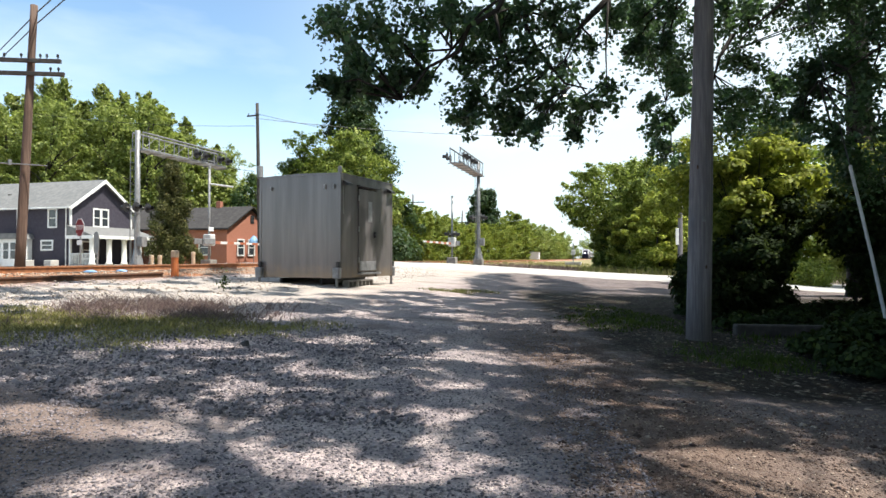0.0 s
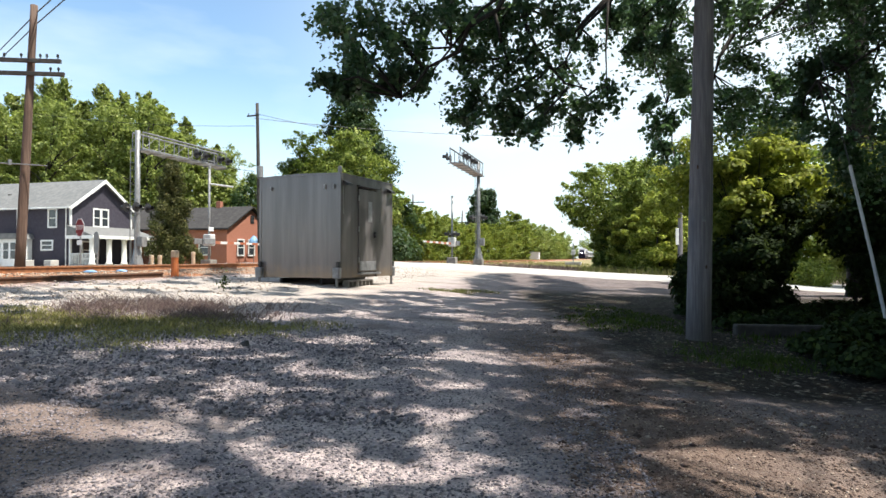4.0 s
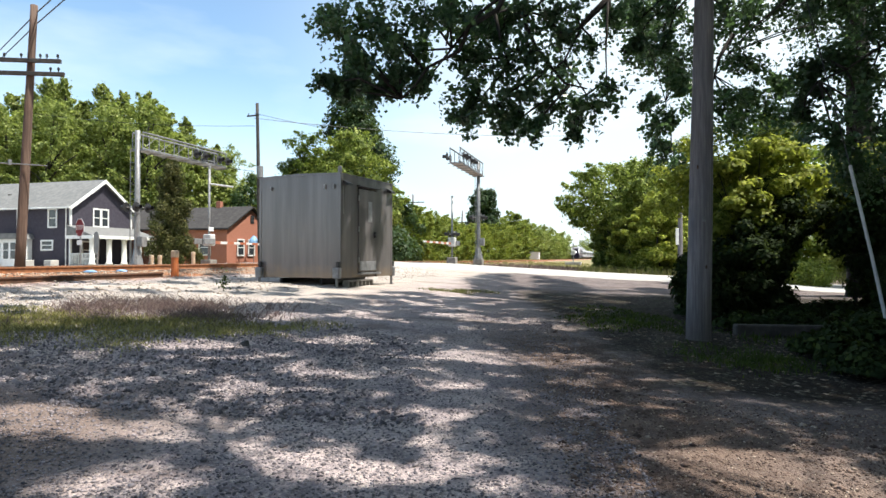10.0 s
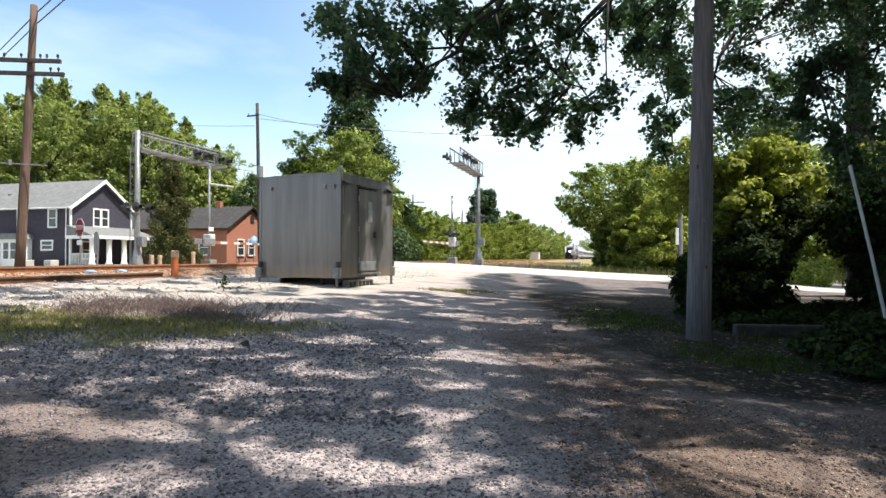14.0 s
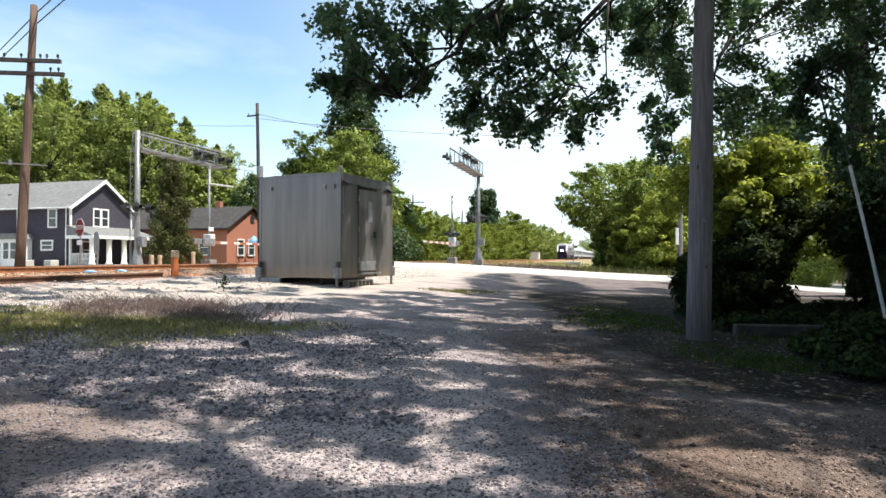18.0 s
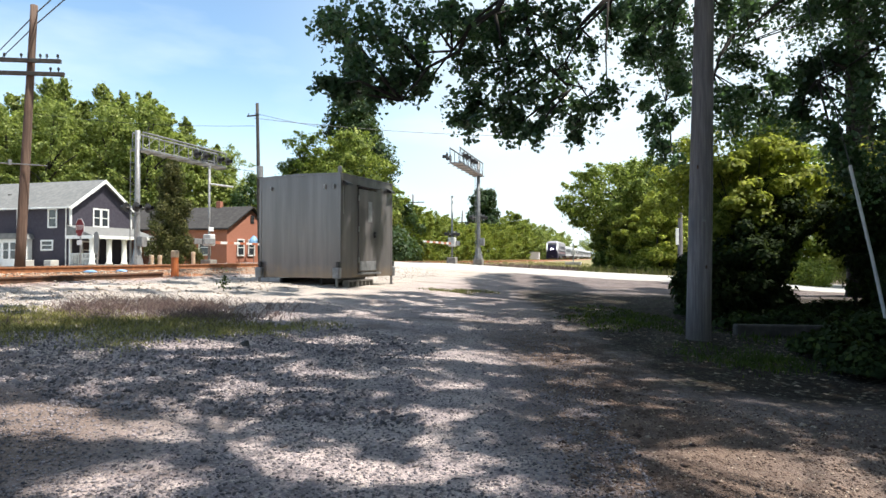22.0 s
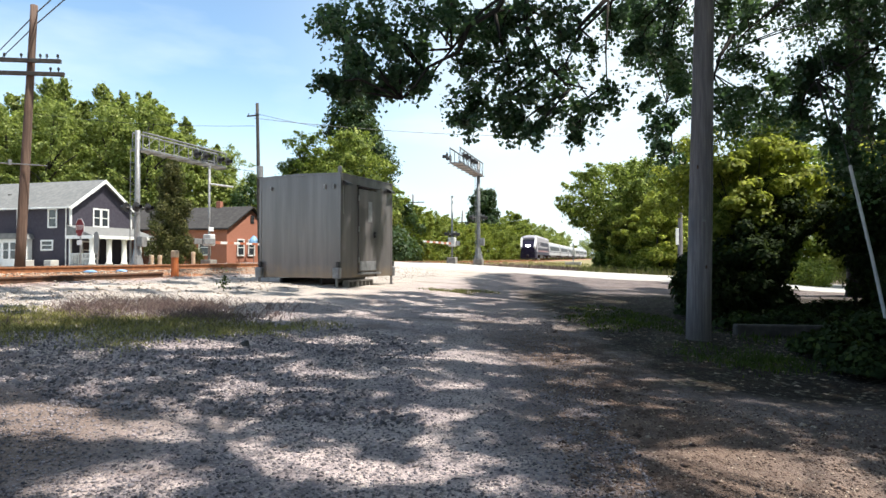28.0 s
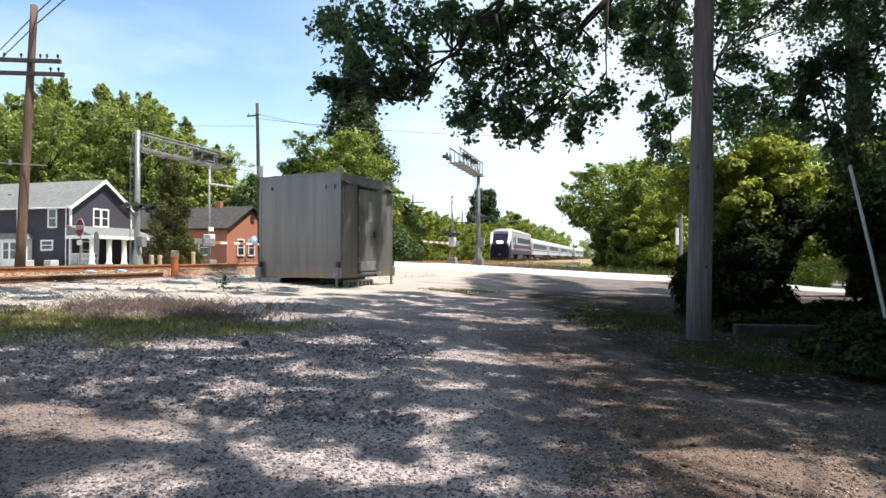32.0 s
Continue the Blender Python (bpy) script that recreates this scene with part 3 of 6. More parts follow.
def heap_place(rng, n):
    y = 3.9 + 4.4 * rng.random(n) ** 1.2
    x = -0.72 * y + (0.72 * y - 0.4) * rng.random(n) ** 1.2
    return np.stack([x + 0.4 * np.sin(y * 2.1), y], -1)


pebbles("broken_stone", 9000, heap_place, 0.024, "gravel", 9, "broken grey stone spread over the lot", 0.8)
pebbles("coarse_gravel", 260, lot_place, 0.03, "gravel", 6, "scattered larger grey stones on the lot")
pebbles("ballast", 14000, bed_place, 0.05, "ballast", 7, "rust-stained stone ballast round the rails")
def strip_place(rng, n):
    s, d = -4 + 36 * rng.random(n), 4.9 + 4.6 * rng.random(n) ** 1.3
    return np.stack([-17.1 + 0.2746 * s + 0.9616 * d, 0.9616 * s - 0.2746 * d], -1)


pebbles("rubble", 3500, strip_place, 0.045, "chips", 10, "loose pale stones strewn beside the ballast", 0.7)
def lane_place(rng, n):
    y = 2.5 + 7.5 * rng.random(n) ** 1.4
    x = 0.1 * y + 0.3 + (0.68 * y) * rng.random(n)
    keep = (x < 1.9 + 0.15 * rng.normal(size=n)) | (y + 0.3 * x < 5.5)
    return np.stack([x, y], -1)[keep]


pebbles("fine_gravel", 26000, lane_place, 0.011, "lane_stone", 14, "fine brownish gravel pressed into the wheel track")
pebbles("lane_chips", 700, lane_place, 0.03, "lane_stone", 15, "larger brownish stones along the wheel track")
pebbles("leaf_litter", 1000, litter_place, 0.035, "litter", 8, "pale chips and dead leaves under the bushes", 0.25)

# ---- equipment shelter ----


def shelter():
    """A metal signal shelter on jack legs; its front corner is the origin, its long wall runs along -x, its door wall along y."""
    t = thing("equipment_shelter", pose(-2.52, 15.3, 0.46, 0, 0, -24.5), "unpainted aluminium railway equipment shelter on short jack legs", "shelter")
    W, D, H, z0 = 2.53, 2.58, 2.6, 0.19
    bm = blocks(((-W / 2, D / 2, z0 + 0.06), (W - 0.12, D - 0.12, 0.12)), bevel=0.01)
    part("base_frame", bm, "alu", t)
    # the long walls: upright sheets with folded seams
    k = 6
    for wall_y, out in ((0.0, -1), (D, 1)):
        for j in range(k):
            w = W / k
            bm = block(bmesh.new(), (-w * (j + 0.5), wall_y - out * 0.02, z0 + 0.005 + (H - 0.02) / 2), (w, 0.04, H - 0.02), 0.0)
            part("wall_panel", bm, "alu", t)
        for j in range(1, k):
            bm = block(bmesh.new(), (-W / k * j, wall_y + out * 0.0, z0 + 0.005 + (H - 0.02) / 2), (0.005, 0.002, H - 0.12), 0.0005)
            part("seam", bm, "alu", t)
    # end walls
    bm = block(bmesh.new(), (-W + 0.02, D / 2, z0 + 0.005 + (H - 0.02) / 2), (0.04, D - 0.08, H - 0.02), 0.004)
    part("end_wall", bm, "alu", t)
    for y0, y1 in ((0.04, 0.78), (1.72, D - 0.04)):
        bm = block(bmesh.new(), (-0.02, (y0 + y1) / 2, z0 + 0.005 + (H - 0.02) / 2), (0.04, y1 - y0, H - 0.02), 0.004)
        part("end_wall", bm, "alu", t)
    bm = block(bmesh.new(), (-0.02, 1.25, z0 + 0.12 + 2.2 + (H - 2.33) / 2), (0.04, 0.94, H - 2.33), 0.004)
    part("end_wall", bm, "alu", t)
    # corner posts
    for x in (-0.03, -W + 0.03):
        for y in (0.03, D - 0.03):
            part("corner_post", block(bmesh.new(), (x, y, z0 + H / 2), (0.085, 0.085, H), 0.01), "alu", t)
    # roof with low fall to both sides
    e = 0.02
    bm = prism(bmesh.new(), ((-W - e, H + z0 - 0.02), (e, H + z0 - 0.02), (e, H + z0 + 0.012), (-W / 2, H + z0 + 0.05), (-W - e, H + z0 + 0.012)), -e, D + e)
    part("roof", bm, "alu", t)
    part("roof_bracket", block(bmesh.new(), (-0.05, 0.04, z0 + H + 0.1), (0.09, 0.07, 0.16), 0.01), "alu_dark", t)
    # door
    door = part("door", block(bmesh.new(), (0.004, 1.25, z0 + 0.14 + 1.08), (0.05, 0.92, 2.15), 0.006), "alu", t)
    part("door_window", block(bmesh.new(), (0.032, 1.34, z0 + 1.72), (0.012, 0.2, 0.55), 0.004), "galv", door)
    part("handle", blocks(((0.05, 1.6, z0 + 1.12), (0.05, 0.1, 0.16)), ((0.075, 1.55, z0 + 1.12), (0.02, 0.16, 0.03)), bevel=0.006), "black", door, "dark lever handle and lock plate")
    part("kick_plate", block(bmesh.new(), (0.032, 1.25, z0 + 0.3), (0.008, 0.8, 0.24), 0.002), "galv", door)
    for z in (0.45, 1.25, 2.05):
        part("hinge", rods((((0.035, 0.78, z0 + z - 0.07), (0.035, 0.78, z0 + z + 0.07), 0.018),)), "alu_dark", door)
    part("drip_edge", block(bmesh.new(), (0.05, 1.25, z0 + 2.36), (0.1, 1.06, 0.03), 0.006), "black", t, "dark drip edge over the door")
    part("door_sill", block(bmesh.new(), (0.06, 1.25, z0 + 0.1), (0.14, 1.0, 0.05), 0.006), "alu_dark", t)
    for y in (0.2, D - 0.2):
        bm = prism(bmesh.new(), ((0.0, z0 + 2.34), (0.16, z0 + 2.3), (0.16, z0 + 2.36), (0.0, z0 + 2.44)), y - 0.11, y + 0.11)
        part("vent_hood", bm, "black", t, "black vent hood")
    part("conduit", rods((((-0.01, 0.12, z0 + 1.6), (-0.01, 0.12, z0 + 2.3), 0.018),)), "alu_dark", t)
    for x in (-0.45, -0.18):
        part("clip", block(bmesh.new(), (x, -0.035, z0 + H - 0.32), (0.05, 0.03, 0.11), 0.006), "galv", t)
    part("clip", block(bmesh.new(), (-W + 0.4, -0.035, z0 + H - 0.3), (0.05, 0.03, 0.1), 0.006), "galv", t)
    # legs with corner sockets
    for x, y in ((-0.06, -0.07), (-W + 0.05, -0.07), (-0.06, D + 0.07), (-W + 0.05, D + 0.07)):
        leg = part("leg", rods((((x, y, -0.06), (x, y, 0.42), 0.035), ((x, y, -0.06), (x, y, -0.035), 0.09))), "alu_dark", t)
        part("socket", block(bmesh.new(), (x, y, z0 + 0.13), (0.2, 0.13, 0.27), 0.02), "galv", leg)
        part("cap", block(bmesh.new(), (x + 0.03, y, z0 + 0.34), (0.1, 0.08, 0.14), 0.01), "black", leg)
    for x in (-W * 0.8, -W * 0.3):
        part("skid", block(bmesh.new(), (x, D / 2, 0.09), (0.08, D - 0.5, 0.16), 0.008), "black", t)
    return t


shelter()


def cinder(name, m):
    t = thing(name, m, "grey hollow concrete block set as a step", "block", "step blocks")
    part("face", blocks(((0, -0.08, 0.1), (0.39, 0.032, 0.19)), ((0, 0.08, 0.1), (0.39, 0.032, 0.19)), bevel=0.006), "concrete_old", t)
    part("web", blocks(((-0.178, 0, 0.1), (0.034, 0.128, 0.188)), ((0, 0, 0.1), (0.034, 0.128, 0.188)), ((0.178, 0, 0.1), (0.034, 0.128, 0.188)), bevel=0.004), "concrete_old", t)
    return t


SH = pose(-2.52, 15.3, 0.46, 0, 0, -24.5)
first = cinder("concrete_block", SH @ Matrix(((0, 0, 1, -0.12), (1, 0, 0, 0.45), (0, 1, 0, 0.035), (0, 0, 0, 1))))
for y, dx in ((0.85, -0.1), (1.26, -0.13)):
    copy_thing(first, SH @ Matrix(((0, 0, 1, dx), (1, 0, 0, y), (0, 1, 0, 0.035), (0, 0, 0, 1))))

# ---- poles and wires ----


def utility_pole(x, y, top, r0, r1, mat, label, lean=(0, 0), arms=(), turn=0.0, bolts=True):
    """A wooden pole; arms: height, half length, offset, insulators along it."""
    z0 = gz(x, y) - 0.25
    t = thing("utility_pole", pose(x, y, z0), label, "utility pole", "wooden poles")
    h = top - z0
    bm = bmesh.new()
    pts = [(lean[0] * q, lean[1] * q, h * q) for q in (0, 0.15, 0.35, 0.55, 0.75, 0.9, 1)]
    tube(bm, pts, [r0 + (r1 - r0) * q + 0.003 * math.sin(q * 40) for q in (0, 0.15, 0.35, 0.55, 0.75, 0.9, 1)], 18)
    part("pole", bm, mat, t, smooth=True)
    rot = Matrix.Rotation(radians(turn), 4, "Z")
    for z, half, off, pins in arms:
        q = (z - z0) / h
        c = Vector((lean[0] * q, lean[1] * q, z - z0))
        bm = block(bmesh.new(), (off, -r1 - 0.04, 0), (2 * half, 0.09, 0.115), 0.008, Matrix.Translation(c) @ rot)
        arm = part("crossarm", bm, "arm_wood", t, "dark weathered wooden crossarm")
        for px in pins:
            a = Matrix.Translation(c) @ rot @ Vector((px, -r1 - 0.04, 0.05))
            part("insulator", tube(bmesh.new(), (a, a + Vector((0, 0, 0.05)), a + Vector((0, 0, 0.07)), a + Vector((0, 0, 0.13)), a + Vector((0, 0, 0.16))), [0.014, 0.014, 0.034, 0.036, 0.014], 8), "black", arm)
    return t


big_pole = utility_pole(-12.27, 18.0, 8.55, 0.14, 0.095, "pole_brown", "tall brown wooden utility pole with two crossarms", (0.3, 0.1), ((6.88, 0.86, 0.03, (-0.66, -0.2, 0.32, 0.5, 0.8)), (6.5, 1.0, 0.0, (0.62, 0.84))), 6)
near_pole = utility_pole(3.5, 8.55, 7.2, 0.17, 0.108, "pole_wood", "weathered grey wooden utility pole beside the bushes", (0.17, 0.0))
part("tag", block(bmesh.new(), (0.02, -0.175, 1.9), (0.05, 0.01, 0.08), 0.002), "galv", near_pole)
for px, q in ((0.05, 1.25), (-0.06, 2.6)):
    part("staple", block(bmesh.new(), (px, -0.17, q), (0.02, 0.02, 0.05), 0.003), "dark_rust", near_pole)
part("bracket", rods((((-0.55, -0.14, 3.42), (0.85, -0.1, 3.34), 0.018), ((-0.2, -0.14, 3.36), (-0.2, -0.14, 3.52), 0.05))), "galv", big_pole, "light grey cable bracket")

# the darker wood puts this pole's backlit look into its colour
mid_pole = utility_pole(-14.4, 49, 13.4, 0.17, 0.12, "arm_wood", "weathered wooden utility pole behind the shelter, colour darkened as if backlit", (-0.3, 0), ((12.4, 0.55, -0.3, (-0.7, 0.1)),), -20)
part("transformer", tube(bmesh.new(), ((0.05, -0.3, 7.3), (0.05, -0.3, 7.35), (0.05, -0.3, 8.2), (0.05, -0.3, 8.25)), [0.1, 0.24, 0.24, 0.1], 12), "galv", mid_pole, "grey transformer can")
utility_pole(-4.35, 90, 10.4, 0.17, 0.12, "pole_wood", "far grey utility pole with a crossarm", (0, 0), ((9.2, 1.8, 0.0, (-1.6, -0.9, 0.9, 1.6)),), -15)
utility_pole(2.9, 105, 9.2, 0.17, 0.12, "pole_wood", "far grey utility pole with a crossarm", (0.4, 0), ((7.2, 3.4, 0.0, (-2.9, -1.5, 1.5, 2.9)),), -12)
far_pole = utility_pole(14.75, 38.7, 7.0, 0.16, 0.12, "pole_wood", "thin weathered pole with a white marker among the trees", (0.06, 0))
part("marker", block(bmesh.new(), (-0.22, -0.16, 2.75), (0.2, 0.02, 1.0), 0.004), "white", far_pole, "white marker board")

WTOP = Vector((-11.85, 18.1, 0))
for z in (8.38, 8.05):
    wire("overhead_wire", (WTOP.x, WTOP.y, z), (-33.8, 38.6, z - 0.1), 0.15, "dark overhead cable on the tall brown pole", 0.018)
    wire("overhead_wire", (WTOP.x, WTOP.y, z), (6.0, 1.4, z + 0.1), 0.1, "dark overhead cable on the tall brown pole", 0.018)
wire("overhead_wire", (-14.9, 49, 12.2), (14, 62, 13.4), 0.5, "thin overhead wire between far poles", 0.02)
wire("overhead_wire", (-14.9, 49, 12.6), (-6, 60, 13.0), 0.2, "thin overhead wire between far poles", 0.018)
wire("overhead_wire", (-14.9, 49, 11.6), (-36, 52, 13.5), 0.4, "thin overhead wire between far poles", 0.016)
wire("overhead_wire", (-14.9, 49, 8.0), (-19.2, 48, 8.7), 0.1, "thin overhead wire between far poles", 0.02)

leaner = thing("guy_wire_guard", pose(5.07, 7.0, -0.02), "pale plastic guard tube leaning over a guy wire", "guard tube")
part("tube", tube(bmesh.new(), ((0.03, 0, -0.1), (-0.16, 0.12, 1.2), (-0.32, 0.24, 2.25)), [0.02, 0.019, 0.019], 10), "plastic", leaner)
part("guy_wire", rods((((-0.32, 0.24, 2.25), (-0.9, 0.85, 6.2), 0.006),)), "black", leaner)

timber = thing("timber", pose(5.05, 9.1, gz(5.05, 9.1) - 0.02, 0, 0, -8), "weathered grey landscape timber lying under the bushes", "timber")
part("beam", block(bmesh.new(), (0, 0, 0.1), (1.5, 0.2, 0.18), 0.02), "arm_wood", timber)

# ---- level crossing ----


def signal_heads(parent, m, mat="black"):
    """Two round flashing lights on a bar."""
    bar = part("light_bar", tube(bmesh.new(), (m @ Vector((-0.42, 0, 0)), m @ Vector((0.42, 0, 0))), 0.03, 8), "galv", parent)
    for x in (-0.38, 0.38):
        bm = tube(bmesh.new(), (m @ Vector((x, -0.03, 0)), m @ Vector((x, -0.05, 0))), 0.24, 16)
        head = part("backing_disc", bm, mat, parent)
        part("hood", tube(bmesh.new(), (m @ Vector((x, -0.06, 0)), m @ Vector((x, -0.3, 0.0))), 0.11, 12, False), mat, head)
        part("lens", tube(bmesh.new(), (m @ Vector((x, -0.06, 0)), m @ Vector((x, -0.08, 0))), 0.1, 12), "red", head)
    return bar


def cantilever(s, d, to, base_z, arm_z):
    """A mast with a lattice arm over the road, carrying flashing lights."""
    t = thing("crossing_cantilever", tm(s, d, base_z), "galvanised cantilever mast with flashing lights over the road", "signal mast", "crossing cantilevers")
    h = arm_z - base_z
    part("flare", tube(bmesh.new(), ((0, 0, 0.3), (0, 0, 0.35), (0, 0, 1.1)), [0.3, 0.3, 0.14], 8), "galv", t)
    part("mast", tube(bmesh.new(), ((0, 0, -0.3), (0, 0, 0.2), (0, 0, h * 0.5), (0, 0, h + 0.9)), [0.15, 0.14, 0.13, 0.12], 14), "galv", t, smooth=True)
    part("foundation", block(bmesh.new(), (0, 0, 0.05), (0.62, 0.62, 0.5), 0.03), "concrete_old", t)
    part("base_plate", block(bmesh.new(), (0, 0, 0.33), (0.5, 0.5, 0.05), 0.006), "galv", t)
    L, sg = abs(to), (1 if to > 0 else -1)
    for z in (h, h + 0.8):
        for x in (-0.3, 0.3):
            part("arm_rail", tube(bmesh.new(), ((x, 0, z), (x, to, z + 0.02)), 0.045, 8), "galv", t)
    part("walkway", block(bmesh.new(), (0, to / 2, h - 0.04), (0.66, L, 0.05), 0.006), "galv", t)
    for k in range(7):
        y = sg * L * k / 6
        for x in (-0.3, 0.3):
            part("upright", tube(bmesh.new(), ((x, y, h), (x, y, h + 0.8)), 0.025, 6), "galv", t)
        part("crosspiece", tube(bmesh.new(), ((-0.42, y, h - 0.08), (0.42, y, h - 0.08)), 0.03, 6), "galv", t)
    for k in range(6):
        y0, y1 = sg * L * k / 6, sg * L * (k + 1) / 6
        part("brace", tube(bmesh.new(), ((0.3, y0, h), (0.3, y1, h + 0.8)), 0.013, 6), "galv", t)
    for y, ways in ((0.62 * to, (90,)), (0.93 * to, (90, -90))):
        for turn in ways:
            m = Matrix.Translation((0, y, h + 0.35)) @ Matrix.Rotation(radians(turn), 4, "Z") @ Matrix.Translation((0, -0.45, 0))
            signal_heads(t, m)
    for turn in (90, -90):
        m = Matrix.Translation((0, 0, 3.1)) @ Matrix.Rotation(radians(turn), 4, "Z") @ Matrix.Translation((0, -0.25, 0))
        signal_heads(t, m)
    part("junction_box", block(bmesh.new(), (0.25, 0.05, 1.45), (0.3, 0.35, 0.5), 0.02), "galv", t)
    part("ladder", rods([((-0.16, -0.28, 0.4), (-0.16, -0.28, h), 0.02), ((0.16, -0.28, 0.4), (0.16, -0.28, h), 0.02)] + [((-0.16, -0.28, 0.7 + 0.35 * k), (0.16, -0.28, 0.7 + 0.35 * k), 0.013) for k in range(int((h - 0.8) / 0.35))], 6), "galv", t)
    return t


def crossing_gate(s, d, arm_to, base_z, top, lights=True):
    """A gate mechanism on its mast, the striped arm lowered."""
    t = thing("crossing_gate", tm(s, d, base_z), "lowered red-and-white level crossing gate on a silver mast", "crossing gate", "crossing gates")
    part("mast", tube(bmesh.new(), ((0, 0, -0.2), (0, 0, top)), 0.065, 12), "galv", t, smooth=True)
    part("cap", tube(bmesh.new(), ((0, 0, top), (0, 0, top + 0.05), (0, 0, top + 0.1)), [0.09, 0.08, 0.02], 12), "galv", t)
    part("foundation", block(bmesh.new(), (0, 0, 0.1), (0.6, 0.6, 0.5), 0.03), "concrete_old", t)
    part("mechanism", block(bmesh.new(), (0.0, 0.0, 1.38), (0.5, 0.42, 0.62), 0.05), "plastic", t, "silver gate mechanism housing")
    part("counterweight", blocks(((0.3, -0.35 * (1 if arm_to > 0 else -1), 1.3), (0.06, 0.9, 0.3)), ((-0.3, -0.35 * (1 if arm_to > 0 else -1), 1.3), (0.06, 0.9, 0.3)), bevel=0.02), "galv", t)
    L, sg = abs(arm_to), (1 if arm_to > 0 else -1)
    k = 10
    for j in range(k):
        w = L / k
        part("arm_stripe", block(bmesh.new(), (0.0, sg * (0.35 + w * (j + 0.5)), 1.26), (0.04, w, 0.15 - 0.006 * j), 0.004), "plastic" if j % 2 else "gate_red", t, "white arm stripe" if j % 2 else "red-orange arm stripe")
    for turn in ((90, -90) if lights else ()):
        m = Matrix.Translation((0, 0, 1.9)) @ Matrix.Rotation(radians(turn), 4, "Z") @ Matrix.Translation((0, -0.12, 0))
        signal_heads(t, m)
    part("number_plate", block(bmesh.new(), (0.12, 0.0, 1.95), (0.02, 0.4, 0.22), 0.004), "white", t, "small white plate")
    return t


cantilever(29.6, -6.1, 6.6, 0.5, 6.45)
cantilever(45.8, 7.2, -6.2, 0.8, 6.75)
west_gate = crossing_gate(32.8, -4.4, 6.0, 0.72, 5.2, False)
part("side_arm", rods((((0, 0, 4.35), (1.35, 0.1, 4.15), 0.05),)), "plastic", west_gate, "pale side arm on the mast")
crossing_gate(44.9, 5.6, -6.0, 0.85, 4.4)

# ---- houses ----


def window(parent, m, w, h, bars=1):
    """A sash window in a wall: x along the wall, -y outward, origin at its centre."""
    def at(c, size, b=0.01):
        return block(bmesh.new(), c, size, b, m)
    t = part("window", at((0, -0.01, 0), (w, 0.04, h), 0.002), "glass", parent)
    f = 0.13
    for x in (-w / 2 - f / 2, w / 2 + f / 2):
        part("window_frame", at((x, -0.045, 0), (f, 0.07, h + 2 * f)), "white", t)
    for z in (-h / 2 - f / 2, h / 2 + f / 2):
        part("window_frame", at((0, -0.043, z), (w, 0.066, f)), "white", t)
    part("sash", at((0, -0.04, 0), (w, 0.03, 0.07)), "white", t)
    for k in range(1, bars):
        part("sash", at((-w / 2 + w * k / bars, -0.042, 0), (0.07, 0.034, h)), "white", t)
    return t


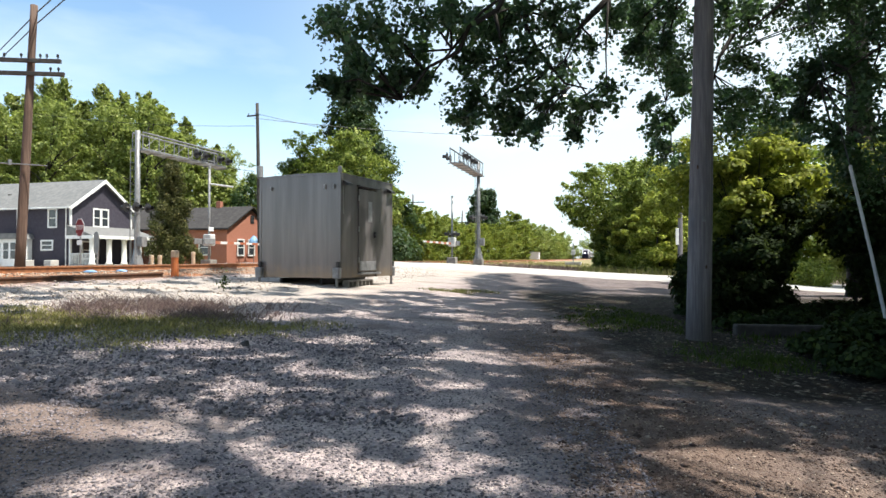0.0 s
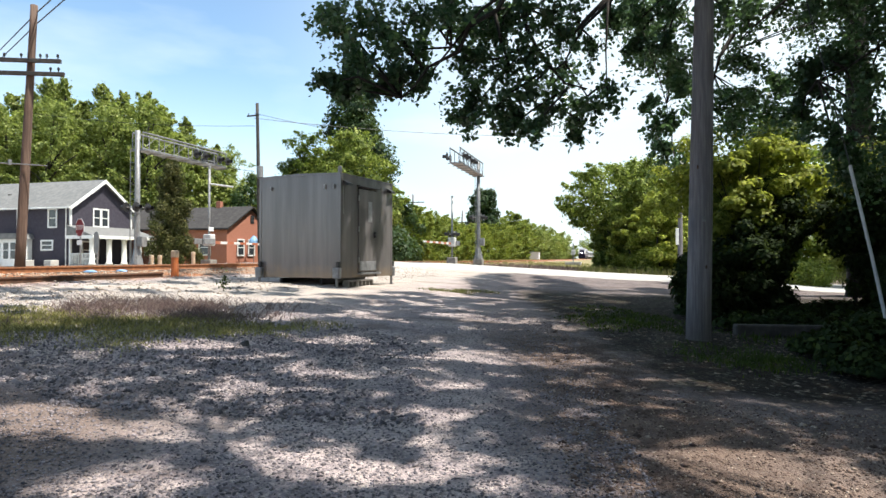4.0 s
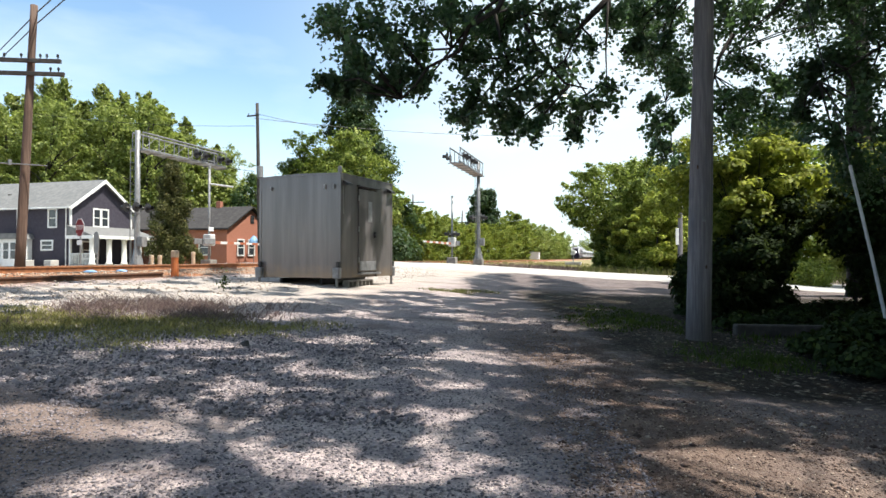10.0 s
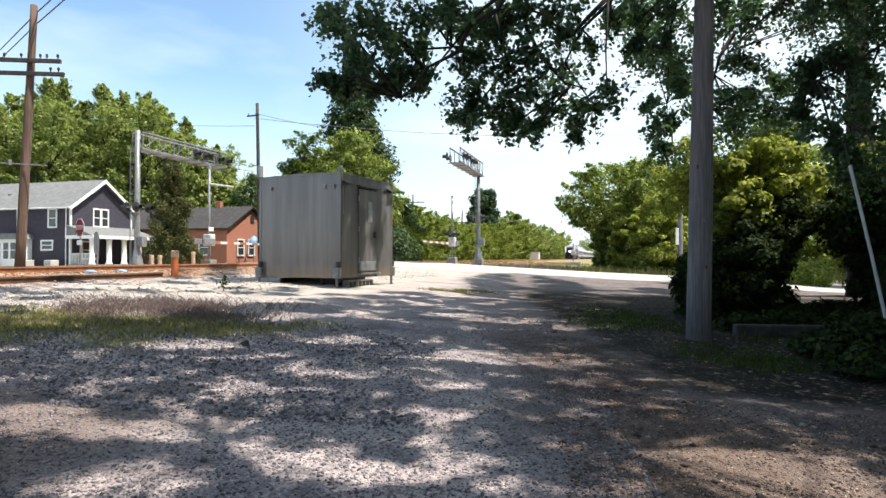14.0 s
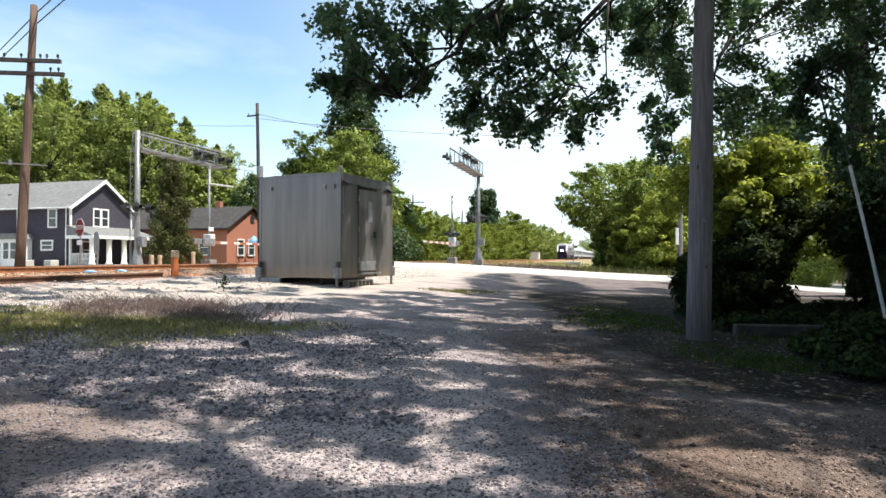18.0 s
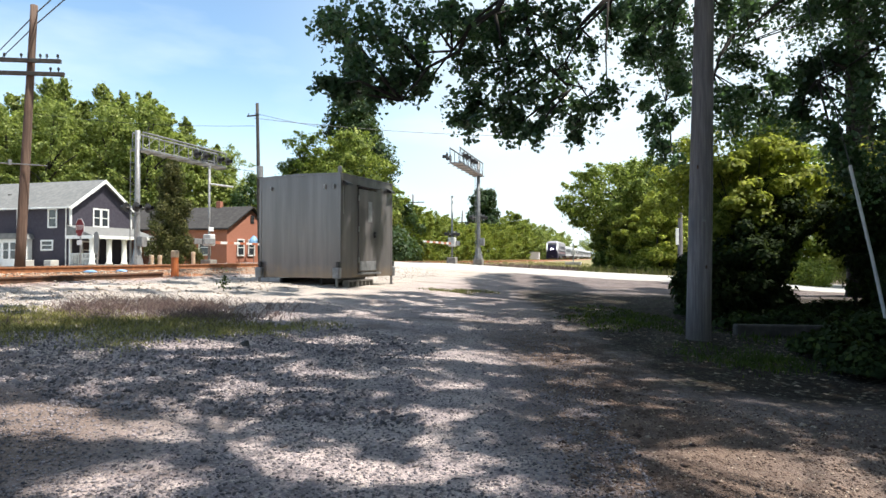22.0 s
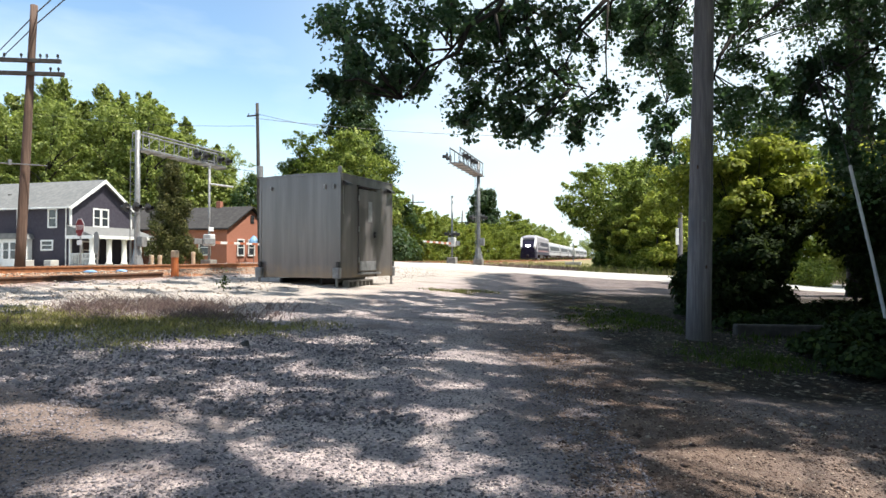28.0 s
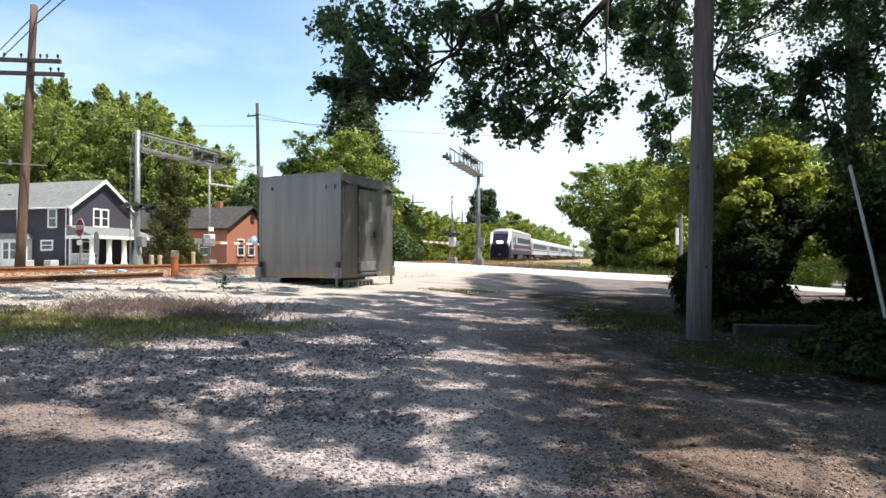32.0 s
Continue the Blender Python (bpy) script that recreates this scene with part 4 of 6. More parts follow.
def navy_house():
    """Two storeys, gable towards the railway. Local: x away from the railway along the ridge... the gable wall is x = 0."""
    t = thing("house", tm(44.6, -26.2, 0.2), "navy two-storey house with white trim and a grey roof", "house")
    L, W, eave, rise = 15.0, 6.4, 5.2, 2.3
    # walls; the ridge runs along x
    bm = blocks(((-L / 2, 0.1, eave / 2), (L, 0.2, eave)))
    part("wall", bm, "navy", t, "dark navy lap siding")
    part("wall", blocks(((-L / 2, W - 0.1, eave / 2), (L, 0.2, eave))), "navy", t)
    gable = bmesh.new()
    prism(gable, ((0.2, 0), (W - 0.2, 0), (W - 0.2, eave), (W / 2, eave + rise - 0.1), (0.2, eave)), -0.2, 0)
    bmesh.ops.transform(gable, matrix=Matrix(((0, 1, 0, 0), (1, 0, 0, 0), (0, 0, 1, 0), (0, 0, 0, 1))), verts=gable.verts)
    bmesh.ops.reverse_faces(gable, faces=gable.faces)
    part("wall", gable, "navy", t)
    part("wall", blocks(((-L + 0.1, W / 2, eave / 2), (0.2, W - 0.4, eave))), "navy", t)
    # lap siding boards
    for k in range(25):
        z = 0.2 + 0.2 * k
        part("siding_board", block(bmesh.new(), (-L / 2, -0.008, z), (L - 0.2, 0.018, 0.188), 0.006), "navy", t)
        part("siding_board", block(bmesh.new(), (0.008, W / 2, z), (0.018, W - 0.24, 0.188), 0.006), "navy", t)
    for k in range(9):
        z = eave + 0.12 + 0.2 * k
        w = W * (1 - (z - eave) / rise) - 0.35
        if w > 0.3:
            part("siding_board", block(bmesh.new(), (0.008, W / 2, z), (0.018, w, 0.188), 0.006), "navy", t)
    # roof
    over, th = 0.35, 0.14
    slope = rise / (W / 2)
    for sg in (-1, 1):
        ye, yr = W / 2 + sg * (W / 2 + over), W / 2
        ze, zr = eave - slope * over, eave + rise
        bm = bmesh.new()
        vs = [bm.verts.new(p) for p in ((over, ye, ze), (-L - over, ye, ze), (-L - over, yr, zr), (over, yr, zr), (over, ye, ze + th), (-L - over, ye, ze + th), (-L - over, yr, zr + th), (over, yr, zr + th))]
        for f in ((0, 1, 2, 3), (7, 6, 5, 4), (0, 4, 5, 1), (1, 5, 6, 2), (2, 6, 7, 3), (3, 7, 4, 0)):
            bm.faces.new([vs[i] for i in f])
        bmesh.ops.recalc_face_normals(bm, faces=bm.faces)
        roof = part("roof", bm, "shingle", t, "grey shingle roof")
        # white rake board
        bm = bmesh.new()
        vs = [bm.verts.new(p) for p in ((over, ye, ze - 0.16), (over, yr, zr - 0.16), (over, yr, zr + th), (over, ye, ze + th), (over + 0.05, ye, ze - 0.16), (over + 0.05, yr, zr - 0.16), (over + 0.05, yr, zr + th), (over + 0.05, ye, ze + th))]
        for f in ((0, 1, 2, 3), (7, 6, 5, 4), (0, 4, 5, 1), (1, 5, 6, 2), (2, 6, 7, 3), (3, 7, 4, 0)):
            bm.faces.new([vs[i] for i in f])
        bmesh.ops.recalc_face_normals(bm, faces=bm.faces)
        part("rake_board", bm, "white", roof, "white rake board")
        part("gutter", block(bmesh.new(), (-L / 2, ye + sg * 0.05, ze + 0.05), (L + 2 * over, 0.1, 0.13), 0.02), "white", roof, "white gutter")
    part("roof_vent", block(bmesh.new(), (-8.2, 1.6, eave + 1.1), (0.4, 0.3, 0.35), 0.02), "shingle_dark", t)
    # trim
    for x, y in ((0.02, 0.0), (0.02, W)):
        part("corner_board", block(bmesh.new(), (x, y, eave / 2), (0.16, 0.16, eave), 0.01), "white", t)
    part("downspout", rods((((-0.35, -0.08, 0.1), (-0.35, -0.08, eave - 0.2), 0.05),)), "white", t)
    # windows on the long wall
    for x, z, w, h in ((-1.75, 4.2, 0.72, 1.35), (-5.0, 4.2, 0.72, 1.35), (-2.3, 2.0, 1.05, 0.62), (-9.0, 4.2, 0.72, 1.35), (-9.5, 1.7, 0.9, 1.4)):
        window(t, Matrix.Translation((x, -0.03, z)), w, h)
    # bay window with its own roof
    bay = part("bay", blocks(((-5.2, -0.5, 1.25), (2.6, 1.0, 2.5)), bevel=0.02), "white", t, "white bay window")
    for x, w in ((-5.5, 0.5), (-4.75, 0.5), (-4.1, 0.22), (-6.25, 0.3)):
        part("pane", block(bmesh.new(), (x, -1.01, 1.55), (w, 0.03, 1.3), 0.004), "glass", bay)
        part("sash", block(bmesh.new(), (x, -1.025, 1.6), (w, 0.03, 0.07), 0.004), "white", bay)
    part("bay_roof", prism(bmesh.new(), ((-6.8, 2.5), (-3.6, 2.5), (-3.9, 2.95), (-6.5, 2.95)), -1.25, -0.02), "shingle", bay)
    # gable window, paired
    g = Matrix.Translation((0.03, 3.0, 4.35)) @ Matrix.Rotation(radians(90), 4, "Z")
    for dy in (-0.42, 0.42):
        window(t, g @ Matrix.Translation((dy, 0, 0)), 0.6, 1.35)
    # porch
    porch = part("porch_floor", block(bmesh.new(), (1.25, W / 2, 0.2), (2.4, W + 0.6, 0.4), 0.03), "concrete", t)
    bm = bmesh.new()
    prism(bm, ((0.02, 3.6), (2.7, 2.75), (2.7, 2.6), (0.02, 2.6)), -0.4, W + 0.4)
    part("porch_roof", bm, "shingle", t, "low grey porch roof")
    part("fascia", block(bmesh.new(), (2.74, W / 2, 2.62), (0.08, W + 1.0, 0.26), 0.01), "white", t)
    part("fascia", block(bmesh.new(), (1.36, -0.44, 2.62), (2.7, 0.08, 0.26), 0.01), "white", t)
    for y in (-0.2, 1.5, 3.1, 4.8, 6.3):
        part("column", tube(bmesh.new(), ((2.4, y, 0.4), (2.4, y, 0.55), (2.4, y, 0.6), (2.4, y, 2.35), (2.4, y, 2.4), (2.4, y, 2.52)), [0.27, 0.27, 0.2, 0.19, 0.25, 0.25], 14), "white", t, "white round porch column", True)
    for k in range(15):
        part("baluster", block(bmesh.new(), (0.25 + 0.14 * k, -0.1, 0.85), (0.05, 0.05, 0.85), 0.004), "white", t)
    part("porch_rail", block(bmesh.new(), (1.25, -0.1, 1.3), (2.3, 0.09, 0.08), 0.01), "white", t)
    part("front_door", block(bmesh.new(), (0.03, 4.6, 1.45), (0.06, 0.95, 2.05), 0.01), "navy", t)
    g = Matrix.Translation((0.03, 1.9, 1.6)) @ Matrix.Rotation(radians(90), 4, "Z")
    window(t, g, 1.5, 1.3, 2)
    return t


navy_house()


def brick_house():
    """A low brick building; the gable wall faces the railway."""
    t = thing("brick_building", tm(51.8, -16.7, 0.35), "low orange brick building with a dark shingle roof", "house")
    L, W, eave, rise = 12.0, 7.4, 3.45, 2.05
    part("wall", blocks(((-L / 2, 0.12, eave / 2), (L, 0.24, eave))), "brick", t)
    part("wall", blocks(((-L / 2, W - 0.12, eave / 2), (L, 0.24, eave))), "brick", t)
    g = prism(bmesh.new(), ((0.24, 0), (W - 0.24, 0), (W - 0.24, eave), (W / 2, eave + rise - 0.15), (0.24, eave)), -0.24, 0)
    bmesh.ops.transform(g, matrix=Matrix(((0, 1, 0, 0), (1, 0, 0, 0), (0, 0, 1, 0), (0, 0, 0, 1))), verts=g.verts)
    bmesh.ops.reverse_faces(g, faces=g.faces)
    part("wall", g, "brick", t, "orange brick gable wall")
    over, th = 0.3, 0.14
    slope = rise / (W / 2)
    for sg in (-1, 1):
        ye, yr, ze, zr = W / 2 + sg * (W / 2 + over), W / 2, eave - slope * over, eave + rise
        bm = bmesh.new()
        vs = [bm.verts.new(p) for p in ((over, ye, ze), (-L, ye, ze), (-L, yr, zr), (over, yr, zr), (over, ye, ze + th), (-L, ye, ze + th), (-L, yr, zr + th), (over, yr, zr + th))]
        for f in ((0, 1, 2, 3), (7, 6, 5, 4), (0, 4, 5, 1), (1, 5, 6, 2), (2, 6, 7, 3), (3, 7, 4, 0)):
            bm.faces.new([vs[i] for i in f])
        bmesh.ops.recalc_face_normals(bm, faces=bm.faces)
        part("roof", bm, "shingle_dark", t, "dark shingle roof")
    part("awning", prism(bmesh.new(), ((-9.5, 2.55), (-4.2, 2.55), (-4.2, 2.65), (-9.5, 2.65)), -1.5, 0.0), "galv", t, "light metal awning")
    part("chimney", block(bmesh.new(), (-3.4, W / 2, eave + rise + 0.2), (0.45, 0.45, 0.9), 0.02), "brick", t)
    for y in (2.0, 3.7, 5.4):
        gm = Matrix.Translation((0.03, y, 1.75)) @ Matrix.Rotation(radians(90), 4, "Z")
        window(t, gm, 0.85, 1.3)
    part("gable_vent", block(bmesh.new(), (0.02, W / 2 + 0.2, eave + 0.95), (0.04, 0.6, 0.75), 0.01), "black", t)
    for x in (-2.2, -8.0):
        window(t, Matrix.Translation((x, -0.03, 1.75)), 1.0, 1.2)
    return t


brick_house()

# ---- small things by the railway ----


def stop_sign(x, y, z0, top, turn):
    t = thing("stop_sign", pose(x, y, z0, 0, 0, turn), "red eight-sided stop sign on a steel post", "sign")
    part("post", block(bmesh.new(), (0, 0.03, (top - z0) / 2 - 0.15), (0.06, 0.04, top - z0 + 0.2), 0.004), "galv", t)
    c = top - z0 - 0.38

    def octagon(r, y0, y1):
        return prism(bmesh.new(), [(r * math.cos(math.pi / 8 + k * math.pi / 4), c + r * math.sin(math.pi / 8 + k * math.pi / 4)) for k in range(8)], y0, y1)
    part("border", octagon(0.4, -0.004, 0.006), "white", t)
    plate = part("plate", octagon(0.375, -0.012, -0.005), "red", t)
    cu = bpy.data.curves.new("lettering", "FONT")
    cu.body, cu.size, cu.align_x, cu.align_y = "STOP", 0.27, "CENTER", "CENTER"
    cu.extrude = 0.002
    tmp = bpy.data.objects.new("lettering", cu)
    me = bpy.data.meshes.new_from_object(tmp)
    bpy.data.objects.remove(tmp)
    me.transform(Matrix.Translation((0, -0.016, c)) @ Matrix.Rotation(radians(90), 4, "X"))
    me.materials.clear()
    me.materials.append(M["white"])
    mesh_part("lettering", me, plate, "white letters")
    part("street_plate", block(bmesh.new(), (0, -0.01, c - 0.62), (0.46, 0.012, 0.2), 0.002), "white", t)
    return t


stop_sign(-15.2, 26.0, 0.45, 2.8, -36)


def marker_post(s, d, h, mat, label, name="bollard"):
    p = tp(s, d)
    z = gz(p.x, p.y)
    t = thing(name, tm(s, d, z - 0.03), label, "post", "trackside posts")
    part("post", tube(bmesh.new(), ((0, 0, 0), (0, 0, h * 0.5), (0, 0, h - 0.02), (0, 0, h)), [0.1, 0.095, 0.09, 0.07], 12), mat, t, smooth=False)
    part("cap", tube(bmesh.new(), ((0, 0, h - 0.16), (0, 0, h + 0.01), (0, 0, h + 0.03)), [0.105, 0.105, 0.06], 12), "tan", t, "faded tan top")
    return t


marker_post(19.0, 4.75, 0.72, "orange", "orange-painted marker post with a faded tan top", "marker_post")
for s, d in ((29.4, -4.6), (29.9, -5.5), (31.8, -4.6)):
    marker_post(s, d, 0.68, "tan", "short weathered post beyond the railway")


def bundle(s, d, z, size, seed):
    rng = random.Random(seed)
    t = thing("blue_wrap", tm(s, d, z, 20), "crumpled light-blue plastic wrap lying between the rails", "wrapping", "blue wraps")
    bm = bmesh.new()
    bmesh.ops.create_icosphere(bm, subdivisions=3, radius=1)
    for v in bm.verts:
        f = 1 + 0.35 * noise.noise(v.co * 2.3 + Vector((seed, 0, 0)))
        v.co = Vector((v.co.x * size * 1.5 * f, v.co.y * size * 0.8 * f, max(-0.3, v.co.z) * size * 0.5 * f))
    part("wrap", bm, "blue", t, smooth=True)
    return t


bundle(18.4, 2.5, 0.77, 0.11, 1)
bundle(19.5, 2.5, 0.77, 0.1, 4)


def cabinet(s, d, w, dp, h, label):
    p = tp(s, d)
    t = thing("relay_cabinet", tm(s, d, gz(p.x, p.y) - 0.03), label, "cabinet")
    part("body", block(bmesh.new(), (0, 0, h / 2 + 0.1), (w, dp, h), 0.02), "white", t)
    part("roof", prism(bmesh.new(), ((-w / 2 - 0.08, h + 0.1), (w / 2 + 0.08, h + 0.1), (w / 2 + 0.08, h + 0.16), (0, h + 0.28), (-w / 2 - 0.08, h + 0.16)), -dp / 2 - 0.08, dp / 2 + 0.08), "galv", t)
    part("plinth", block(bmesh.new(), (0, 0, 0.03), (w + 0.2, dp + 0.2, 0.2), 0.02), "concrete", t)
    part("door", block(bmesh.new(), (0, -dp / 2 - 0.01, h / 2 + 0.1), (w * 0.8, 0.03, h * 0.88), 0.01), "white", t)
    part("handle", block(bmesh.new(), (w * 0.3, -dp / 2 - 0.04, h / 2 + 0.1), (0.04, 0.04, 0.16), 0.006), "black", t)
    return t


cabinet(161.0, -4.3, 2.4, 1.8, 2.1, "small white railway relay cabinet on a concrete plinth")
mast = thing("signal_mast", tm(86.2, 10.6, 0.36), "short grey trackside signal mast on a concrete pad", "signal mast")
part("pad", block(bmesh.new(), (0, 0, 0.05), (2.0, 1.4, 0.5), 0.03), "concrete", mast)
part("mast", rods((((0, 0, 0.1), (0, 0, 2.7), 0.08),)), "galv", mast)
part("head", block(bmesh.new(), (0, -0.15, 1.5), (0.55, 0.35, 0.6), 0.04), "plastic", mast)
pb = thing("parasol", tm(49.5, -12.5, 0.4), "blue parasol standing beside the brick building", "parasol")
part("stand", rods((((0, 0, 0), (0, 0, 2.3), 0.03),)), "galv", pb)
part("canopy", tube(bmesh.new(), ((0, 0, 2.0), (0, 0, 2.2), (0, 0, 2.45), (0, 0, 2.6)), [0.42, 0.38, 0.2, 0.03], 10), "blue", pb)

oval = thing("sign_back", pose(-13.9, 25.0, 0.55, 0, 0, -35), "grey back of an upright oval sign on a post", "sign")
part("post", rods((((0, 0, -0.1), (0, 0, 1.6), 0.035),)), "galv", oval)
part("plate", prism(bmesh.new(), [(0.2 * math.cos(a) , 1.2 + 0.27 * math.copysign(1, math.sin(a)) * (1 if abs(math.sin(a)) > 0.01 else 0) + 0.2 * math.sin(a)) for a in (math.pi * (k + 0.5) / 8 for k in range(16))], -0.05, -0.03), "galv", oval)


def condenser(m, label):
    t = thing("air_conditioner", m, label, "air conditioner", "units by the house")
    part("case", block(bmesh.new(), (0, 0, 0.42), (0.75, 0.75, 0.75), 0.04), "concrete", t)
    part("fan_grille", tube(bmesh.new(), ((0, 0, 0.8), (0, 0, 0.83)), 0.3, 16), "black", t)
    part("pad", block(bmesh.new(), (0, 0, 0.02), (0.9, 0.9, 0.08), 0.01), "concrete", t)
    for k in range(5):
        part("louvre", block(bmesh.new(), (0, -0.38, 0.18 + 0.12 * k), (0.66, 0.02, 0.03), 0.004), "galv", t)
    return t


for x, y in ((-3.3, -1.0), (-0.9, -0.9), (-6.4, -1.6)):
    condenser(tm(44.6, -26.2, 0.2) @ Matrix.Translation((x, y, 0)), "grey air conditioner beside the navy house")

# ---- trees ----

LEFT = "tall leafy green tree in the wood beyond the houses"
for k, (x, y, h, w) in enumerate(((-53, 82, 21, 5.5), (-47.5, 78, 20.5, 5), (-41.5, 79, 21.5, 5), (-36.4, 77, 21, 4.6), (-56, 76, 19.5, 5.5), (-50.5, 72, 19, 4.6), (-44.5, 70, 19.6, 4.8), (-38.5, 72, 19.6, 4.4), (-34, 71, 20, 4.2), (-30.5, 74, 16.5, 4.2), (-28.0, 76, 15.2, 3.2), (-25.6, 78, 10.5, 2.4), (-60, 92, 21, 6), (-50, 95, 22, 6), (-41, 92, 20, 6), (-33, 95, 18, 6), (-64, 80, 19, 6))):
    tree("tree", x, y, h, w, LEFT, 20 + k, 30000, 0.28, "leaf_wood", low=0.05, k=170, puff=0.72, spray=0.5, group="wood beyond the houses")
tree("cedar_tree", -20.1, 46, 8.7, 2.3, "dense olive-green cedar with a pointed top", 41, 42000, 0.12, "leaf_cedar", "spire", 0.03, k=150, puff=1.5, flat=1.2)
for k, (x, h, w) in enumerate(((-51.0, 26.4, 4.4), (-48.9, 26.2, 4.4), (-43.8, 25.4, 3.6), (-41.2, 24.2, 3.8), (-38.1, 24.2, 3.4), (-36.3, 22.2, 3.4), (-55.6, 24.0, 4.6), (-53.2, 23.8, 4.0), (-46.6, 23.0, 3.6), (-33.2, 20.4, 3.4))):
    tree("tree", x, 80, h, w, "slender tree standing above the wood", 240 + k, 16000, 0.27, "leaf_wood", "spire", 0.5, k=120, puff=1.25, spray=1.1, group="wood beyond the houses")
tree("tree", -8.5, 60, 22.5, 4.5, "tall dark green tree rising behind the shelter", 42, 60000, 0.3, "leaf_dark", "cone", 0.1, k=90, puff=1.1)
tree("tree", -7.8, 53, 11.9, 4.3, "bright green maple behind the shelter", 43, 44000, 0.2, "leaf_broad", low=0.3, k=130, puff=0.62, spray=0.1)
tree("tree", -12.2, 54, 12.0, 3.6, "smaller dark green tree beside the maple behind the shelter", 47, 12000, 0.2, "leaf_bush", low=0.3, k=60, puff=0.62, spray=0.1)
tree("tree", -12.4, 55, 10.2, 3.6, "leafy green tree behind the shelter", 44, 24000, 0.22, "leaf_near", low=0.15, k=80, puff=0.7, flat=0.5)
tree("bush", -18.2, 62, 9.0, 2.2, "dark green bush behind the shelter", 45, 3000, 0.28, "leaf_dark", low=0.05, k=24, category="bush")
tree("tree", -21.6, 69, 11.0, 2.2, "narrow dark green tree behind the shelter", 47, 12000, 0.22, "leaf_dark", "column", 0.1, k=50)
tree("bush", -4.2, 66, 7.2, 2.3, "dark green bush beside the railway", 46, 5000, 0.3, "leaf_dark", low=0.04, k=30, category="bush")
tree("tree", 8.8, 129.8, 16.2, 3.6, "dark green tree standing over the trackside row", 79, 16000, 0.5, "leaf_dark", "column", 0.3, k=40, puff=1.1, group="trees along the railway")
ROW = "light green trackside tree"
for k, (s, d, h, w, mat) in enumerate(((76, -7.6, 7.4, 3.2, "leaf_light"), (86, -8, 7.0, 3.4, "leaf_light"), (95, -8, 6.6, 3.4, "leaf_light"), (105, -8.5, 6.6, 3.6, "leaf_light"), (116, -8.5, 7.2, 3.8, "leaf_light"), (128, -9, 8.0, 4, "leaf_light"), (141, -9, 10.5, 4.2, "leaf_light"), (156, -9, 12.0, 4.6, "leaf_light"), (172, -9.5, 11.6, 5, "leaf_light"), (192, -9.5, 11.8, 5, "leaf_wood"), (215, -10, 12, 6, "leaf_wood"), (245, -10, 12, 6, "leaf_wood"), (280, -10, 12, 6, "leaf_wood"), (320, -11, 12, 7, "leaf_wood"), (380, 0, 12, 9, "leaf_wood"), (84, -14, 7.5, 4, "leaf_wood"), (100, -15, 8, 5, "leaf_wood"), (120, -16, 9, 5, "leaf_wood"))):
    p = tp(s, d)
    tree("tree", p.x, p.y, h, w, ROW if mat == "leaf_light" else "green tree along the railway", 60 + k, 18000 if mat == "leaf_dark" else 14000, 0.26 if s < 150 else 0.45, mat, low=0.03, k=90, puff=0.72, spray=0.6, group="trees along the railway")
RIGHT = "broad green tree beside the road"
for k, (x, y, h, w, mat) in enumerate(((13.6, 47, 8.8, 4.6, "leaf_wood"), (16.2, 50, 9.4, 4.4, "leaf_wood"), (15.8, 43.5, 6.0, 3.0, "leaf_wood"), (17.5, 44, 7.5, 3.6, "leaf_wood"), (21, 48, 9, 4.4, "leaf_wood"), (26, 50, 10, 5, "leaf_bush"), (32, 52, 11, 5, "leaf_wood"), (20, 60, 10, 5, "leaf_wood"), (24, 75, 9, 4, "leaf_wood"), (38, 48, 11, 6, "leaf_wood"), (46, 46, 12, 6, "leaf_wood"))):
    tree("tree", x, y, h, w, RIGHT, 90 + k, 30000 if k < 5 else 12000, 0.2 if k < 5 else 0.34, "leaf_broad" if k < 5 else mat, low=0.42 if k == 0 else 0.03, k=110, puff=0.62, spray=0.25, group="trees beside the road")
for k, (x, y, h, w) in enumerate(((13.1, 47.5, 5.2, 2.0), (13.9, 45.5, 5.6, 2.2), (15.4, 44.5, 4.6, 2.0))):
    tree("tree", x, y, h, w, RIGHT, 110 + k, 18000, 0.2, "leaf_broad", low=0.03, k=60, puff=0.7, flat=0.6, group="trees beside the road")
# trees added here take their sunlit tone from the lighter leaf material
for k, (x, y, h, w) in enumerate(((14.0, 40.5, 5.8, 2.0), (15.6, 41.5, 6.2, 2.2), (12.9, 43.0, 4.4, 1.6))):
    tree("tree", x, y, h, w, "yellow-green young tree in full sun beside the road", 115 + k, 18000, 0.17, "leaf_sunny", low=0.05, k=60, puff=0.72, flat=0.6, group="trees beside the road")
# the small trees behind the near pole, leafy above and open below
CANOPY = "small tree behind the pole, bright leaves in the sun"
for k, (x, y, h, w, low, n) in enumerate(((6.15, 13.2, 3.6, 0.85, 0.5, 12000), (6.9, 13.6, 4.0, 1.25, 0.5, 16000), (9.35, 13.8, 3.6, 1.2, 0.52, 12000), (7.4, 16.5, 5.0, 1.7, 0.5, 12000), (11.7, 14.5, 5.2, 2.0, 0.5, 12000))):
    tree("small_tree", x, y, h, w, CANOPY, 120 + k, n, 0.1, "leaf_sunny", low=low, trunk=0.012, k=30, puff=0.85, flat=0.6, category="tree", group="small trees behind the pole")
# lower tier: near-black leaf colour stands in for shade under the trees
BUSH = "dense bush behind the pole, leaves darkened to hold its shade"
